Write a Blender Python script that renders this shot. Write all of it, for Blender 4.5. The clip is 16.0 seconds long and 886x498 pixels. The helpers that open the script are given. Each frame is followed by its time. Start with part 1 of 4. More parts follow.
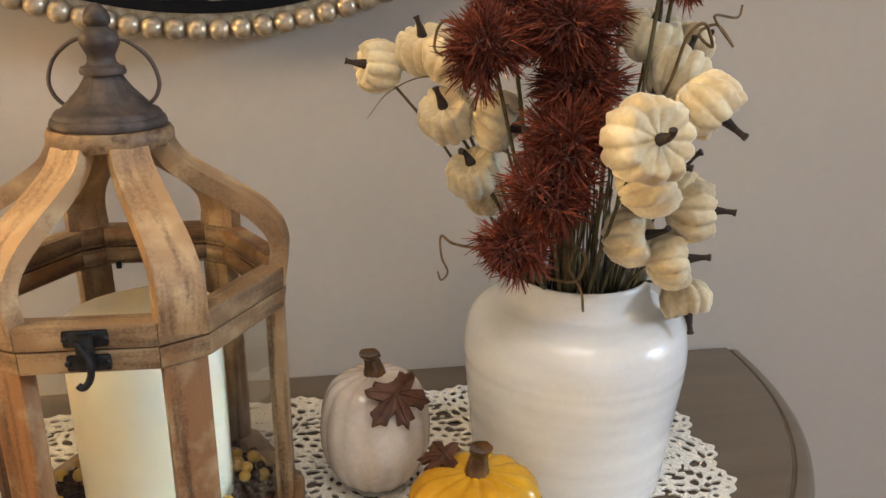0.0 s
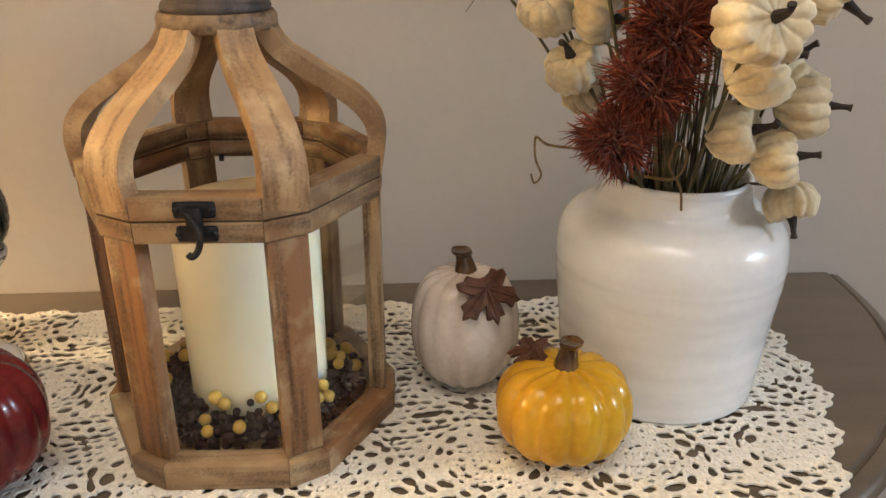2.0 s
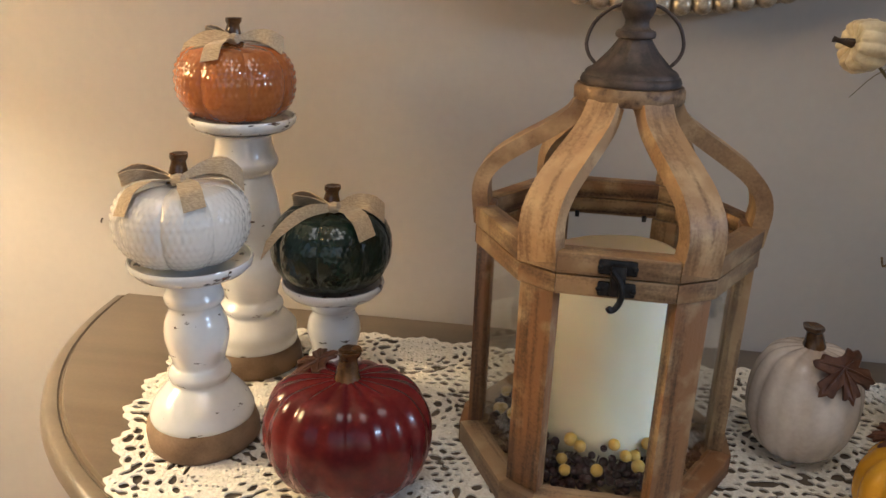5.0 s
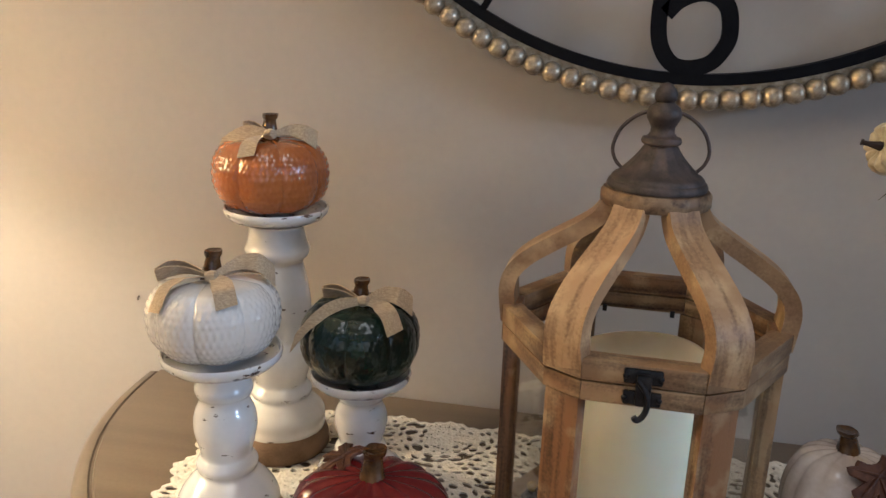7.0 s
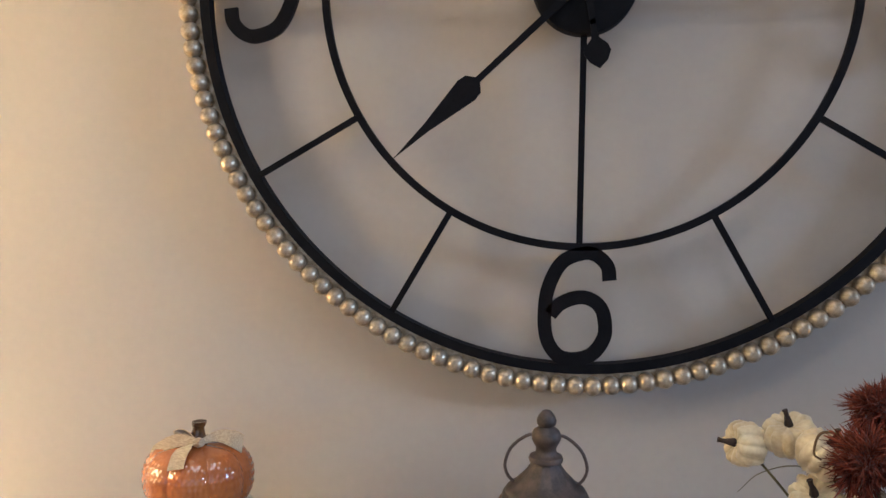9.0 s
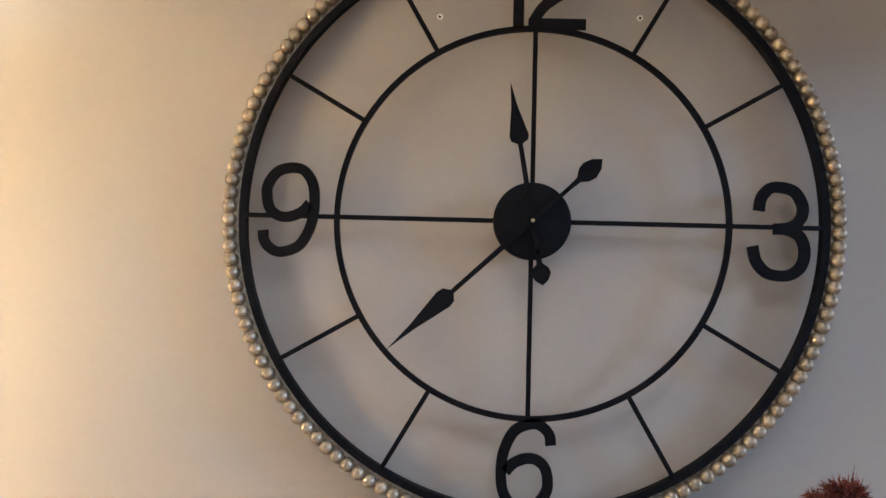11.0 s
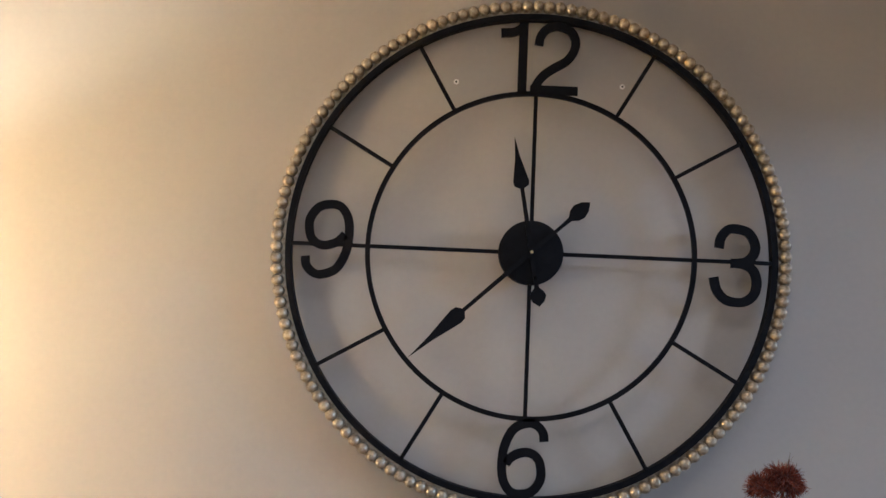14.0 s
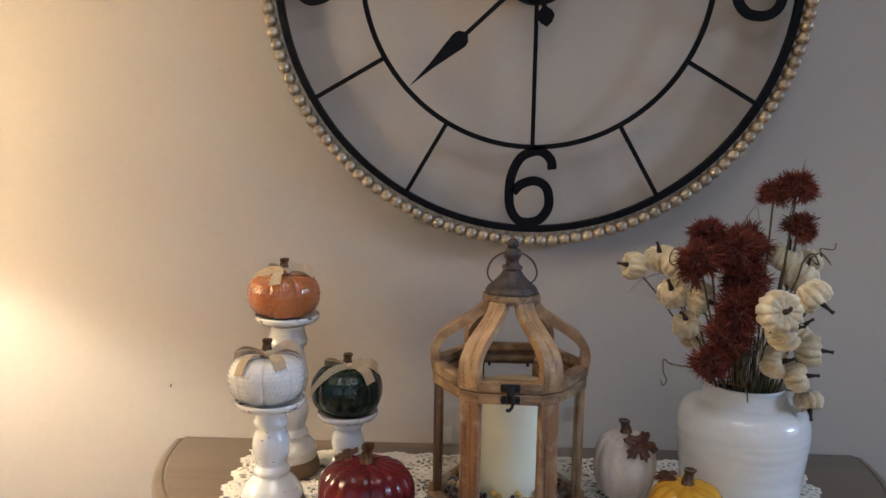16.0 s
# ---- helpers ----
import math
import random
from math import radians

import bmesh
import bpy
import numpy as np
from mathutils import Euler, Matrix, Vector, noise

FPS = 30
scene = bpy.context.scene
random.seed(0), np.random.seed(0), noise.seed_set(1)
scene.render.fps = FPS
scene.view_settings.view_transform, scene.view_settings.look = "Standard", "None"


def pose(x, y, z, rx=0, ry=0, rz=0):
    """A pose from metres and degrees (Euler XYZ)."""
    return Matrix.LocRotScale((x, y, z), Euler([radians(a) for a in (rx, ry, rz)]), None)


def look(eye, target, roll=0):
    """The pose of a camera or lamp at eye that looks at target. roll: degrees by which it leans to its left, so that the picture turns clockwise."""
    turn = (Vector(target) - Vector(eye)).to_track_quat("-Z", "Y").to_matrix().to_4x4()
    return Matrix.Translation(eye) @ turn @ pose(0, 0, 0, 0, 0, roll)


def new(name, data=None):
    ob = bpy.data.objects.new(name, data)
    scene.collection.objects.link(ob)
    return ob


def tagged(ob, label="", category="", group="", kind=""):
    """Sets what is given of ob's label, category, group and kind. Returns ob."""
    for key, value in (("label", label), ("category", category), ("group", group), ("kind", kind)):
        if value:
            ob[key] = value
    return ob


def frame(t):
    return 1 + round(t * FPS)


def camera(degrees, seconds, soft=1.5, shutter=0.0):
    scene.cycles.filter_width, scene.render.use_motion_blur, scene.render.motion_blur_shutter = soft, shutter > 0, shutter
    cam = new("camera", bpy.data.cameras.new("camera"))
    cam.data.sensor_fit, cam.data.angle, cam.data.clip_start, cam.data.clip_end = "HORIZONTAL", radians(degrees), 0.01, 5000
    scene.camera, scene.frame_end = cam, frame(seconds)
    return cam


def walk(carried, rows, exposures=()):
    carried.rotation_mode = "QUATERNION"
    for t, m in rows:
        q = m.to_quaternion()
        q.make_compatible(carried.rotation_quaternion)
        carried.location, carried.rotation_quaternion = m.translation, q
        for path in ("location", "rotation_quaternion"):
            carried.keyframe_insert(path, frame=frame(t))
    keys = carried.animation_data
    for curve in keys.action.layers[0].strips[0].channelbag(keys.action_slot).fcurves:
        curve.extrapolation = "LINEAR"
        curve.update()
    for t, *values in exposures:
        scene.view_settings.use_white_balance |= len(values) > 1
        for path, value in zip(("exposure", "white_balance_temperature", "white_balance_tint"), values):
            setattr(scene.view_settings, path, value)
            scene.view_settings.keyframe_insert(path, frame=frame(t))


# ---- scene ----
cam = camera(58.1, 16.0)
PATH = [
    (0, (0.093, -0.793, 1.19), (0.415, 1.071, 0.542), 0.6),
    (0.5, (0.095, -0.788, 1.173), (0.385, 1.062, 0.471), 0.5),
    (1, (0.092, -0.786, 1.154), (0.331, 1.053, 0.406), 0.4),
    (1.5, (0.093, -0.799, 1.15), (0.258, 1.037, 0.376), 0.2),
    (2, (0.082, -0.806, 1.153), (0.197, 1.034, 0.378), -0.0),
    (2.5, (0.041, -0.815, 1.163), (0.111, 1.027, 0.387), -0.0),
    (3, (0.001, -0.827, 1.167), (0.028, 1.022, 0.406), 0.1),
    (3.5, (-0.027, -0.837, 1.177), (-0.056, 1.017, 0.428), 0.5),
    (4, (-0.051, -0.84, 1.176), (-0.147, 1.025, 0.459), 1.1),
    (4.5, (-0.084, -0.844, 1.175), (-0.263, 1.021, 0.477), 1.6),
    (4.7, (-0.092, -0.847, 1.175), (-0.303, 1.018, 0.484), 1.8),
    (6.8, (-0.094, -0.843, 1.208), (-0.444, 1.034, 0.614), 1.9),
    (7, (-0.09, -0.842, 1.213), (-0.434, 1.046, 0.652), 1.9),
    (7.5, (-0.078, -0.842, 1.233), (-0.399, 1.075, 0.762), 1.5),
    (8, (-0.067, -0.862, 1.26), (-0.345, 1.086, 0.903), 1.2),
    (8.5, (-0.063, -0.888, 1.309), (-0.297, 1.081, 1.048), 0.9),
    (9, (-0.062, -0.903, 1.362), (-0.26, 1.081, 1.205), 0.5),
    (9.5, (-0.062, -0.928, 1.398), (-0.214, 1.065, 1.317), 0.6),
    (10, (-0.08, -0.973, 1.428), (-0.172, 1.025, 1.428), 0.8),
    (10.2, (-0.066, -1.009, 1.457), (-0.165, 0.988, 1.46), 0.9),
    (12.3, (-0.156, -1.404, 1.492), (-0.124, 0.576, 1.775), 2.6),
    (12.5, (-0.143, -1.425, 1.495), (-0.12, 0.555, 1.776), 2.7),
    (13, (-0.107, -1.438, 1.48), (-0.119, 0.542, 1.764), 2.9),
    (13.5, (-0.118, -1.42, 1.471), (-0.134, 0.563, 1.729), 2.8),
    (14, (-0.132, -1.398, 1.442), (-0.161, 0.591, 1.642), 2.6),
    (14.5, (-0.114, -1.385, 1.426), (-0.153, 0.613, 1.519), 2.2),
    (15, (-0.104, -1.375, 1.367), (-0.144, 0.624, 1.393), 1.7),
    (15.5, (-0.097, -1.365, 1.346), (-0.161, 0.63, 1.219), 1.2),
    (16, (-0.1, -1.352, 1.311), (-0.167, 0.628, 1.033), 0.9),
]
LIGHTING = [(0.0, 1.10, 6400, 12), (2.0, 0.97, 6600, 13), (3.5, 0.80, 6950, 14), (4.5, 0.52, 6200, 13), (7.0, 0.32, 5500, 13), (8.5, 0.56, 5300, 13), (10.0, 0.86, 5200, 13), (12.5, 0.62, 5150, 13), (14.0, 0.56, 5150, 13), (16.0, 0.33, 5350, 14)]
walk(cam, [(t, look(eye, target, roll)) for t, eye, target, roll in PATH], LIGHTING)

# ---- world, lamps and exposure ----
world = bpy.data.worlds.new("sky")
scene.world = world
world.use_nodes = True
wn = world.node_tree
sky = wn.nodes.new("ShaderNodeTexSky")
sky.sky_type, sky.sun_disc = "NISHITA", False
sky.sun_elevation, sky.sun_rotation = radians(25), radians(120)
wn.links.new(sky.outputs["Color"], wn.nodes["Background"].inputs["Color"])
wn.nodes["Background"].inputs["Strength"].default_value = 0.08


def area_light(name, m, sx, sy, power, colour):
    d = bpy.data.lights.new(name, "AREA")
    d.shape, d.size, d.size_y, d.energy, d.color = "RECTANGLE", sx, sy, power, colour
    ob = new(name, d)
    ob.matrix_world = m
    return ob


def bulb_light(name, place, power, colour, radius):
    d = bpy.data.lights.new(name, "POINT")
    d.energy, d.color, d.shadow_soft_size = power, colour, radius
    ob = new(name, d)
    ob.location = place
    return ob


LAMP = (-1.25, -0.45, 1.33)
area_light("daylight_side", look((7.1, -2.5, 3.1), (0.2, 0.0, 1.5)), 1.2, 0.30, 128.0, (0.57, 0.78, 1.0))
# broad fill added from behind, in place of light bounced round the room
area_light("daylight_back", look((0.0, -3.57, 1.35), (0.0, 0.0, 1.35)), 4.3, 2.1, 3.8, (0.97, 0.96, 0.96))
# soft fill added overhead; no ceiling lamp is known here
OVERHEAD_FILL = (0.10, -1.15)
down = area_light("ceiling_downlight", look((*OVERHEAD_FILL, 2.455), (OVERHEAD_FILL[0], OVERHEAD_FILL[1] + 0.001, 0.0)), 0.86, 0.86, 4.2, (1.0, 0.93, 0.84))
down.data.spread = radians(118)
bulb_light("lamp_bulb", LAMP, 34.0, (1.0, 0.81, 0.52), 0.03)


# ---- materials ----
def mat(name, colour, colour2=None, rough=0.5, rough2=None, scale=(20, 20, 20), fine=200.0, bump=0.0, bump_scale=None, metal=0.0,
        coat=0.0, sheen=0.0, sss=0.0, mix=(0.35, 0.65), vary=0.0, detail=4.0, cells=False, depth=0.001, spec=0.5, island=0.0):
    m = bpy.data.materials.new(name)
    m.use_nodes = True
    t = m.node_tree
    n, l = t.nodes, t.links
    b = n["Principled BSDF"]
    co = n.new("ShaderNodeTexCoord")
    mp = n.new("ShaderNodeMapping")
    mp.inputs["Scale"].default_value = scale
    l.new(co.outputs["Object"], mp.inputs["Vector"])
    n1 = n.new("ShaderNodeTexNoise")
    n1.inputs["Scale"].default_value, n1.inputs["Detail"].default_value = 1.0, detail
    l.new(mp.outputs["Vector"], n1.inputs["Vector"])
    n2 = n.new("ShaderNodeTexNoise")
    n2.inputs["Scale"].default_value, n2.inputs["Detail"].default_value = fine, 3.0
    l.new(co.outputs["Object"], n2.inputs["Vector"])
    add = n.new("ShaderNodeMath")
    add.operation = "MULTIPLY_ADD"
    add.inputs[1].default_value = 0.3
    l.new(n2.outputs["Fac"], add.inputs[0])
    l.new(n1.outputs["Fac"], add.inputs[2])
    rng = n.new("ShaderNodeMapRange")
    rng.inputs["From Min"].default_value, rng.inputs["From Max"].default_value = mix[0] + 0.15, mix[1] + 0.15
    l.new(add.outputs[0], rng.inputs["Value"])
    cm = n.new("ShaderNodeMix")
    cm.data_type = "RGBA"
    cm.inputs["A"].default_value = (*colour, 1)
    cm.inputs["B"].default_value = (*(colour2 or colour), 1)
    l.new(rng.outputs["Result"], cm.inputs["Factor"])
    last = cm.outputs["Result"]
    if vary:
        oi = n.new("ShaderNodeObjectInfo")
        vr = n.new("ShaderNodeMapRange")
        vr.inputs["To Min"].default_value, vr.inputs["To Max"].default_value = 1 - vary, 1 + vary
        l.new(oi.outputs["Random"], vr.inputs["Value"])
        hs = n.new("ShaderNodeHueSaturation")
        l.new(vr.outputs["Result"], hs.inputs["Value"])
        l.new(last, hs.inputs["Color"])
        last = hs.outputs["Color"]
    if island:
        ge = n.new("ShaderNodeNewGeometry")
        vr = n.new("ShaderNodeMapRange")
        vr.inputs["To Min"].default_value, vr.inputs["To Max"].default_value = 1 - island, 1 + island
        l.new(ge.outputs["Random Per Island"], vr.inputs["Value"])
        hs = n.new("ShaderNodeHueSaturation")
        l.new(vr.outputs["Result"], hs.inputs["Value"])
        l.new(last, hs.inputs["Color"])
        last = hs.outputs["Color"]
    l.new(last, b.inputs["Base Color"])
    b.inputs["Metallic"].default_value = metal
    b.inputs["Specular IOR Level"].default_value = spec
    b.inputs["Coat Weight"].default_value = coat
    b.inputs["Coat Roughness"].default_value = 0.08
    b.inputs["Sheen Weight"].default_value = sheen
    if sss:
        b.inputs["Subsurface Weight"].default_value = sss
        b.inputs["Subsurface Radius"].default_value = (0.01, 0.006, 0.003)
        b.inputs["Subsurface Scale"].default_value = 1.0
    rr = n.new("ShaderNodeMapRange")
    rr.inputs["To Min"].default_value, rr.inputs["To Max"].default_value = rough, rough2 if rough2 is not None else rough
    l.new(n1.outputs["Fac"], rr.inputs["Value"])
    l.new(rr.outputs["Result"], b.inputs["Roughness"])
    if bump:
        bp = n.new("ShaderNodeBump")
        bp.inputs["Strength"].default_value, bp.inputs["Distance"].default_value = bump, depth
        if cells:
            v = n.new("ShaderNodeTexVoronoi")
            v.feature = "SMOOTH_F1"
            v.inputs["Scale"].default_value = bump_scale
            l.new(co.outputs["Object"], v.inputs["Vector"])
            inv = n.new("ShaderNodeMath")
            inv.operation = "SUBTRACT"
            inv.inputs[0].default_value = 1.0
            l.new(v.outputs["Distance"], inv.inputs[1])
            l.new(inv.outputs[0], bp.inputs["Height"])
        elif bump_scale:
            n3 = n.new("ShaderNodeTexNoise")
            n3.inputs["Scale"].default_value, n3.inputs["Detail"].default_value = bump_scale, 3.0
            l.new(co.outputs["Object"], n3.inputs["Vector"])
            l.new(n3.outputs["Fac"], bp.inputs["Height"])
        else:
            l.new(add.outputs[0], bp.inputs["Height"])
        l.new(bp.outputs["Normal"], b.inputs["Normal"])
    return m


def chipped(m, chip, scale, cut):
    """Small chips of another colour over a glazed material."""
    t = m.node_tree
    n, l = t.nodes, t.links
    b = n["Principled BSDF"]
    co = n.new("ShaderNodeTexCoord")
    mp = n.new("ShaderNodeMapping")
    mp.inputs["Scale"].default_value = (scale * 0.75, scale * 0.75, scale * 1.9)
    l.new(co.outputs["Object"], mp.inputs["Vector"])
    na = n.new("ShaderNodeTexNoise")
    na.inputs["Scale"].default_value, na.inputs["Detail"].default_value, na.inputs["Roughness"].default_value = 1.0, 6.0, 0.62
    l.new(mp.outputs["Vector"], na.inputs["Vector"])
    rg = n.new("ShaderNodeMapRange")
    rg.inputs["From Min"].default_value, rg.inputs["From Max"].default_value = cut, cut + 0.012
    l.new(na.outputs["Fac"], rg.inputs["Value"])
    old = b.inputs["Base Color"].links[0].from_socket
    cm = n.new("ShaderNodeMix")
    cm.data_type = "RGBA"
    l.new(rg.outputs["Result"], cm.inputs["Factor"])
    l.new(old, cm.inputs["A"])
    cm.inputs["B"].default_value = (*chip, 1)
    l.new(cm.outputs["Result"], b.inputs["Base Color"])
    return m


PAINT = mat("wall_paint", (0.395, 0.358, 0.322), (0.430, 0.391, 0.351), 0.75, 0.85, (1.2, 1.2, 1.2), 90.0, 0.12, 260.0, depth=0.0006)
CEIL = mat("ceiling_paint", (0.80, 0.78, 0.74), (0.84, 0.82, 0.78), 0.85, bump=0.1, bump_scale=150.0)
FLOORWOOD = mat("floor_oak", (0.30, 0.19, 0.11), (0.40, 0.26, 0.15), 0.35, 0.5, (3, 25, 3), 80.0, 0.1)
TABLEWOOD = mat("table_stain", (0.100, 0.073, 0.048), (0.136, 0.101, 0.068), 0.25, 0.34, (2.5, 30, 30), 260.0, 0.06, depth=0.0004, coat=0.25)


def aged_wood(name, scale, grain_tone, tone_scale=1.0):
    """Worn reclaimed wood: each piece between red-brown and grey-brown, with grain, stains and pale rubbed patches."""
    m = mat(name, grain_tone, (1.0, 1.0, 1.0), 0.42, 0.62, scale, 420.0, 0.6, mix=(0.27, 0.53), depth=0.0012, detail=8.0)
    n, l = m.node_tree.nodes, m.node_tree.links
    grain = n["Principled BSDF"].inputs["Base Color"].links[0].from_node
    oi = n.new("ShaderNodeObjectInfo")
    tone = n.new("ShaderNodeValToRGB")
    tone.color_ramp.elements[0].color, tone.color_ramp.elements[1].color = (0.30 * tone_scale, 0.135 * tone_scale, 0.050 * tone_scale, 1), (0.36 * tone_scale, 0.225 * tone_scale, 0.112 * tone_scale, 1)
    for at, c in ((0.35, (0.30, 0.165, 0.075)), (0.6, (0.42, 0.265, 0.135)), (0.8, (0.24, 0.138, 0.068))):
        tone.color_ramp.elements.new(at).color = (*(v * tone_scale for v in c), 1)
    l.new(oi.outputs["Random"], tone.inputs["Fac"])
    co = n.new("ShaderNodeTexCoord")
    off = n.new("ShaderNodeVectorMath")
    off.operation = "ADD"
    l.new(co.outputs["Object"], off.inputs[0])
    l.new(oi.outputs["Random"], off.inputs[1])
    patch = n.new("ShaderNodeTexNoise")
    patch.inputs["Scale"].default_value, patch.inputs["Detail"].default_value = 38.0, 5.0
    l.new(off.outputs[0], patch.inputs["Vector"])
    rub = n.new("ShaderNodeMapRange")
    rub.inputs["From Min"].default_value, rub.inputs["From Max"].default_value, rub.inputs["To Max"].default_value = 0.48, 0.70, 0.85
    l.new(patch.outputs["Fac"], rub.inputs["Value"])
    pale = n.new("ShaderNodeMix")
    pale.data_type = "RGBA"
    l.new(rub.outputs["Result"], pale.inputs["Factor"])
    l.new(tone.outputs["Color"], pale.inputs["A"])
    pale.inputs["B"].default_value = (0.56 * tone_scale, 0.40 * tone_scale, 0.22 * tone_scale, 1)
    l.new(pale.outputs["Result"], grain.inputs["B"])
    return m


# frame pieces get darker tones than the crown ribs
LANTERNWOOD = aged_wood("lantern_wood", (130, 130, 8), (0.042, 0.018, 0.008), 0.74)
RIBWOOD = aged_wood("lantern_rib_wood", (16, 105, 16), (0.145, 0.075, 0.034))
IRON = mat("dark_iron", (0.045, 0.036, 0.032), (0.095, 0.070, 0.060), 0.50, 0.68, (90, 90, 90), 500.0, 0.3, metal=0.35)
BLACKMETAL = mat("black_metal", (0.0045, 0.0045, 0.006), (0.008, 0.008, 0.010), 0.5, 0.65, (30, 30, 30), 400.0, 0.08, spec=0.08)
LATCHMETAL = mat("latch_metal", (0.012, 0.012, 0.014), (0.03, 0.03, 0.032), 0.35, 0.55, (150, 150, 150), 500.0, 0.3, metal=0.6)
BEADMETAL = mat("bead_silver", (0.29, 0.222, 0.142), (0.54, 0.455, 0.345), 0.28, 0.42, (130, 130, 130), 600.0, 0.25, metal=0.55, vary=0.12)
BRASS = mat("brass", (0.7, 0.5, 0.2), (0.8, 0.6, 0.3), 0.3, metal=1.0)
CANDLE = mat("candle_wax", (0.66, 0.585, 0.41), (0.72, 0.645, 0.47), 0.42, 0.55, (14, 14, 14), 120.0, 0.06, sss=0.35)
VASE = mat("vase_glaze", (0.73, 0.73, 0.725), (0.81, 0.81, 0.80), 0.16, 0.30, (10, 10, 60), 160.0, 0.10, coat=0.5, depth=0.0012)
STANDWHITE = chipped(mat("stand_glaze", (0.67, 0.66, 0.645), (0.74, 0.73, 0.715), 0.14, 0.28, (18, 18, 18), 160.0, 0.10, coat=0.6), (0.075, 0.045, 0.03), 80.0, 0.655)
STANDRIM = chipped(mat("stand_rim_glaze", (0.67, 0.66, 0.645), (0.74, 0.73, 0.715), 0.14, 0.28, (18, 18, 18), 160.0, 0.10, coat=0.6), (0.075, 0.045, 0.03), 85.0, 0.605)
CLAY = mat("bare_clay", (0.135, 0.082, 0.045), (0.225, 0.145, 0.086), 0.7, 0.9, (35, 35, 35), 500.0, 0.4)
ORANGE = mat("orange_glaze", (0.36, 0.105, 0.026), (0.45, 0.142, 0.036), 0.07, 0.12, (25, 25, 25), 200.0, 0.25, 260.0, coat=0.7, depth=0.0006)
OFFWHITE = mat("white_glaze", (0.66, 0.635, 0.595), (0.71, 0.69, 0.655), 0.07, 0.12, (25, 25, 25), 200.0, 0.25, 260.0, coat=0.7, depth=0.0006)
GREEN = mat("green_glaze", (0.003, 0.009, 0.007), (0.010, 0.026, 0.016), 0.16, 0.24, (30, 30, 30), 300.0, 0.6, 190.0, coat=0.1, cells=True, depth=0.0016)
RED = mat("red_glaze", (0.066, 0.005, 0.007), (0.128, 0.012, 0.011), 0.17, 0.24, (16, 16, 30), 200.0, 0.04, coat=0.06, spec=0.32)
YELLOW = mat("yellow_glaze", (0.44, 0.210, 0.010), (0.58, 0.320, 0.019), 0.17, 0.23, (26, 26, 12), 200.0, 0.04, coat=0.06, spec=0.32)
CREAM = mat("cream_glaze", (0.50, 0.41, 0.34), (0.66, 0.58, 0.50), 0.18, 0.28, (30, 30, 12), 200.0, 0.06, coat=0.3)
STEMGLAZE = mat("brown_stem_glaze", (0.042, 0.018, 0.006), (0.128, 0.060, 0.018), 0.16, 0.26, (60, 60, 60), 300.0, 0.3, coat=0.25)
LEAFGLAZE = mat("brown_leaf_glaze", (0.058, 0.022, 0.011), (0.112, 0.046, 0.024), 0.38, 0.5, (80, 80, 80), 300.0, 0.2, spec=0.3)
BURLAP = mat("burlap", (0.33, 0.245, 0.155), (0.50, 0.39, 0.255), 0.9, 1.0, (900, 900, 120), 1500.0, 0.3, sheen=0.2)
LACE = mat("crochet_cotton", (0.70, 0.645, 0.545), (0.82, 0.775, 0.68), 0.9, 1.0, (260, 260, 260), 900.0, 1.0, 430.0, sheen=0.15, depth=0.0014, cells=True)
VELVET = mat("cream_velvet", (0.50, 0.395, 0.235), (0.77, 0.685, 0.48), 0.8, 0.95, (28, 28, 28), 260.0, 0.35, sheen=0.4, vary=0.10, depth=0.0015)
DARKSTEM = mat("dark_stem", (0.018, 0.012, 0.010), (0.05, 0.032, 0.024), 0.7, 0.9, (120, 120, 120), 500.0, 0.5)
PETAL = mat("rust_petal", (0.105, 0.018, 0.009), (0.215, 0.048, 0.021), 0.75, 0.9, (40, 40, 40), 300.0, 0.2, sheen=0.15, island=0.6, spec=0.2)
TWIG = mat("dry_twig", (0.11, 0.065, 0.026), (0.22, 0.14, 0.06), 0.7, 0.9, (80, 80, 80), 300.0, 0.3)
DRYGREEN = mat("dry_stem", (0.06, 0.05, 0.018), (0.14, 0.11, 0.045), 0.7, 0.9, (80, 80, 80), 300.0, 0.2)
BERRY = mat("yellow_berry", (0.30, 0.165, 0.020), (0.50, 0.31, 0.05), 0.35, 0.5, (120, 120, 120), 400.0, 0.1, vary=0.25)
DARKBERRY = mat("dark_berry", (0.010, 0.005, 0.005), (0.038, 0.014, 0.011), 0.5, 0.7, (120, 120, 120), 400.0, 0.1, vary=0.3, spec=0.12)
SHADE = bpy.data.materials.new("lamp_shade_cloth")
SHADE.use_nodes = True
_n, _l = SHADE.node_tree.nodes, SHADE.node_tree.links
_tr, _df, _mx = _n.new("ShaderNodeBsdfTranslucent"), _n.new("ShaderNodeBsdfDiffuse"), _n.new("ShaderNodeMixShader")
_tr.inputs["Color"].default_value, _df.inputs["Color"].default_value = (0.97, 0.84, 0.60, 1), (0.7, 0.62, 0.5, 1)
_mx.inputs[0].default_value = 0.35
_l.new(_df.outputs[0], _mx.inputs[1])
_l.new(_tr.outputs[0], _mx.inputs[2])
_em, _ad = _n.new("ShaderNodeEmission"), _n.new("ShaderNodeAddShader")
_em.inputs["Color"].default_value, _em.inputs["Strength"].default_value = (1.0, 0.745, 0.37, 1), 9.8
_l.new(_mx.outputs[0], _ad.inputs[0])
_l.new(_em.outputs[0], _ad.inputs[1])
_l.new(_ad.outputs[0], _n["Material Output"].inputs["Surface"])
GLASS = bpy.data.materials.new("clear_glass")
GLASS.use_nodes = True
_b = GLASS.node_tree.nodes["Principled BSDF"]
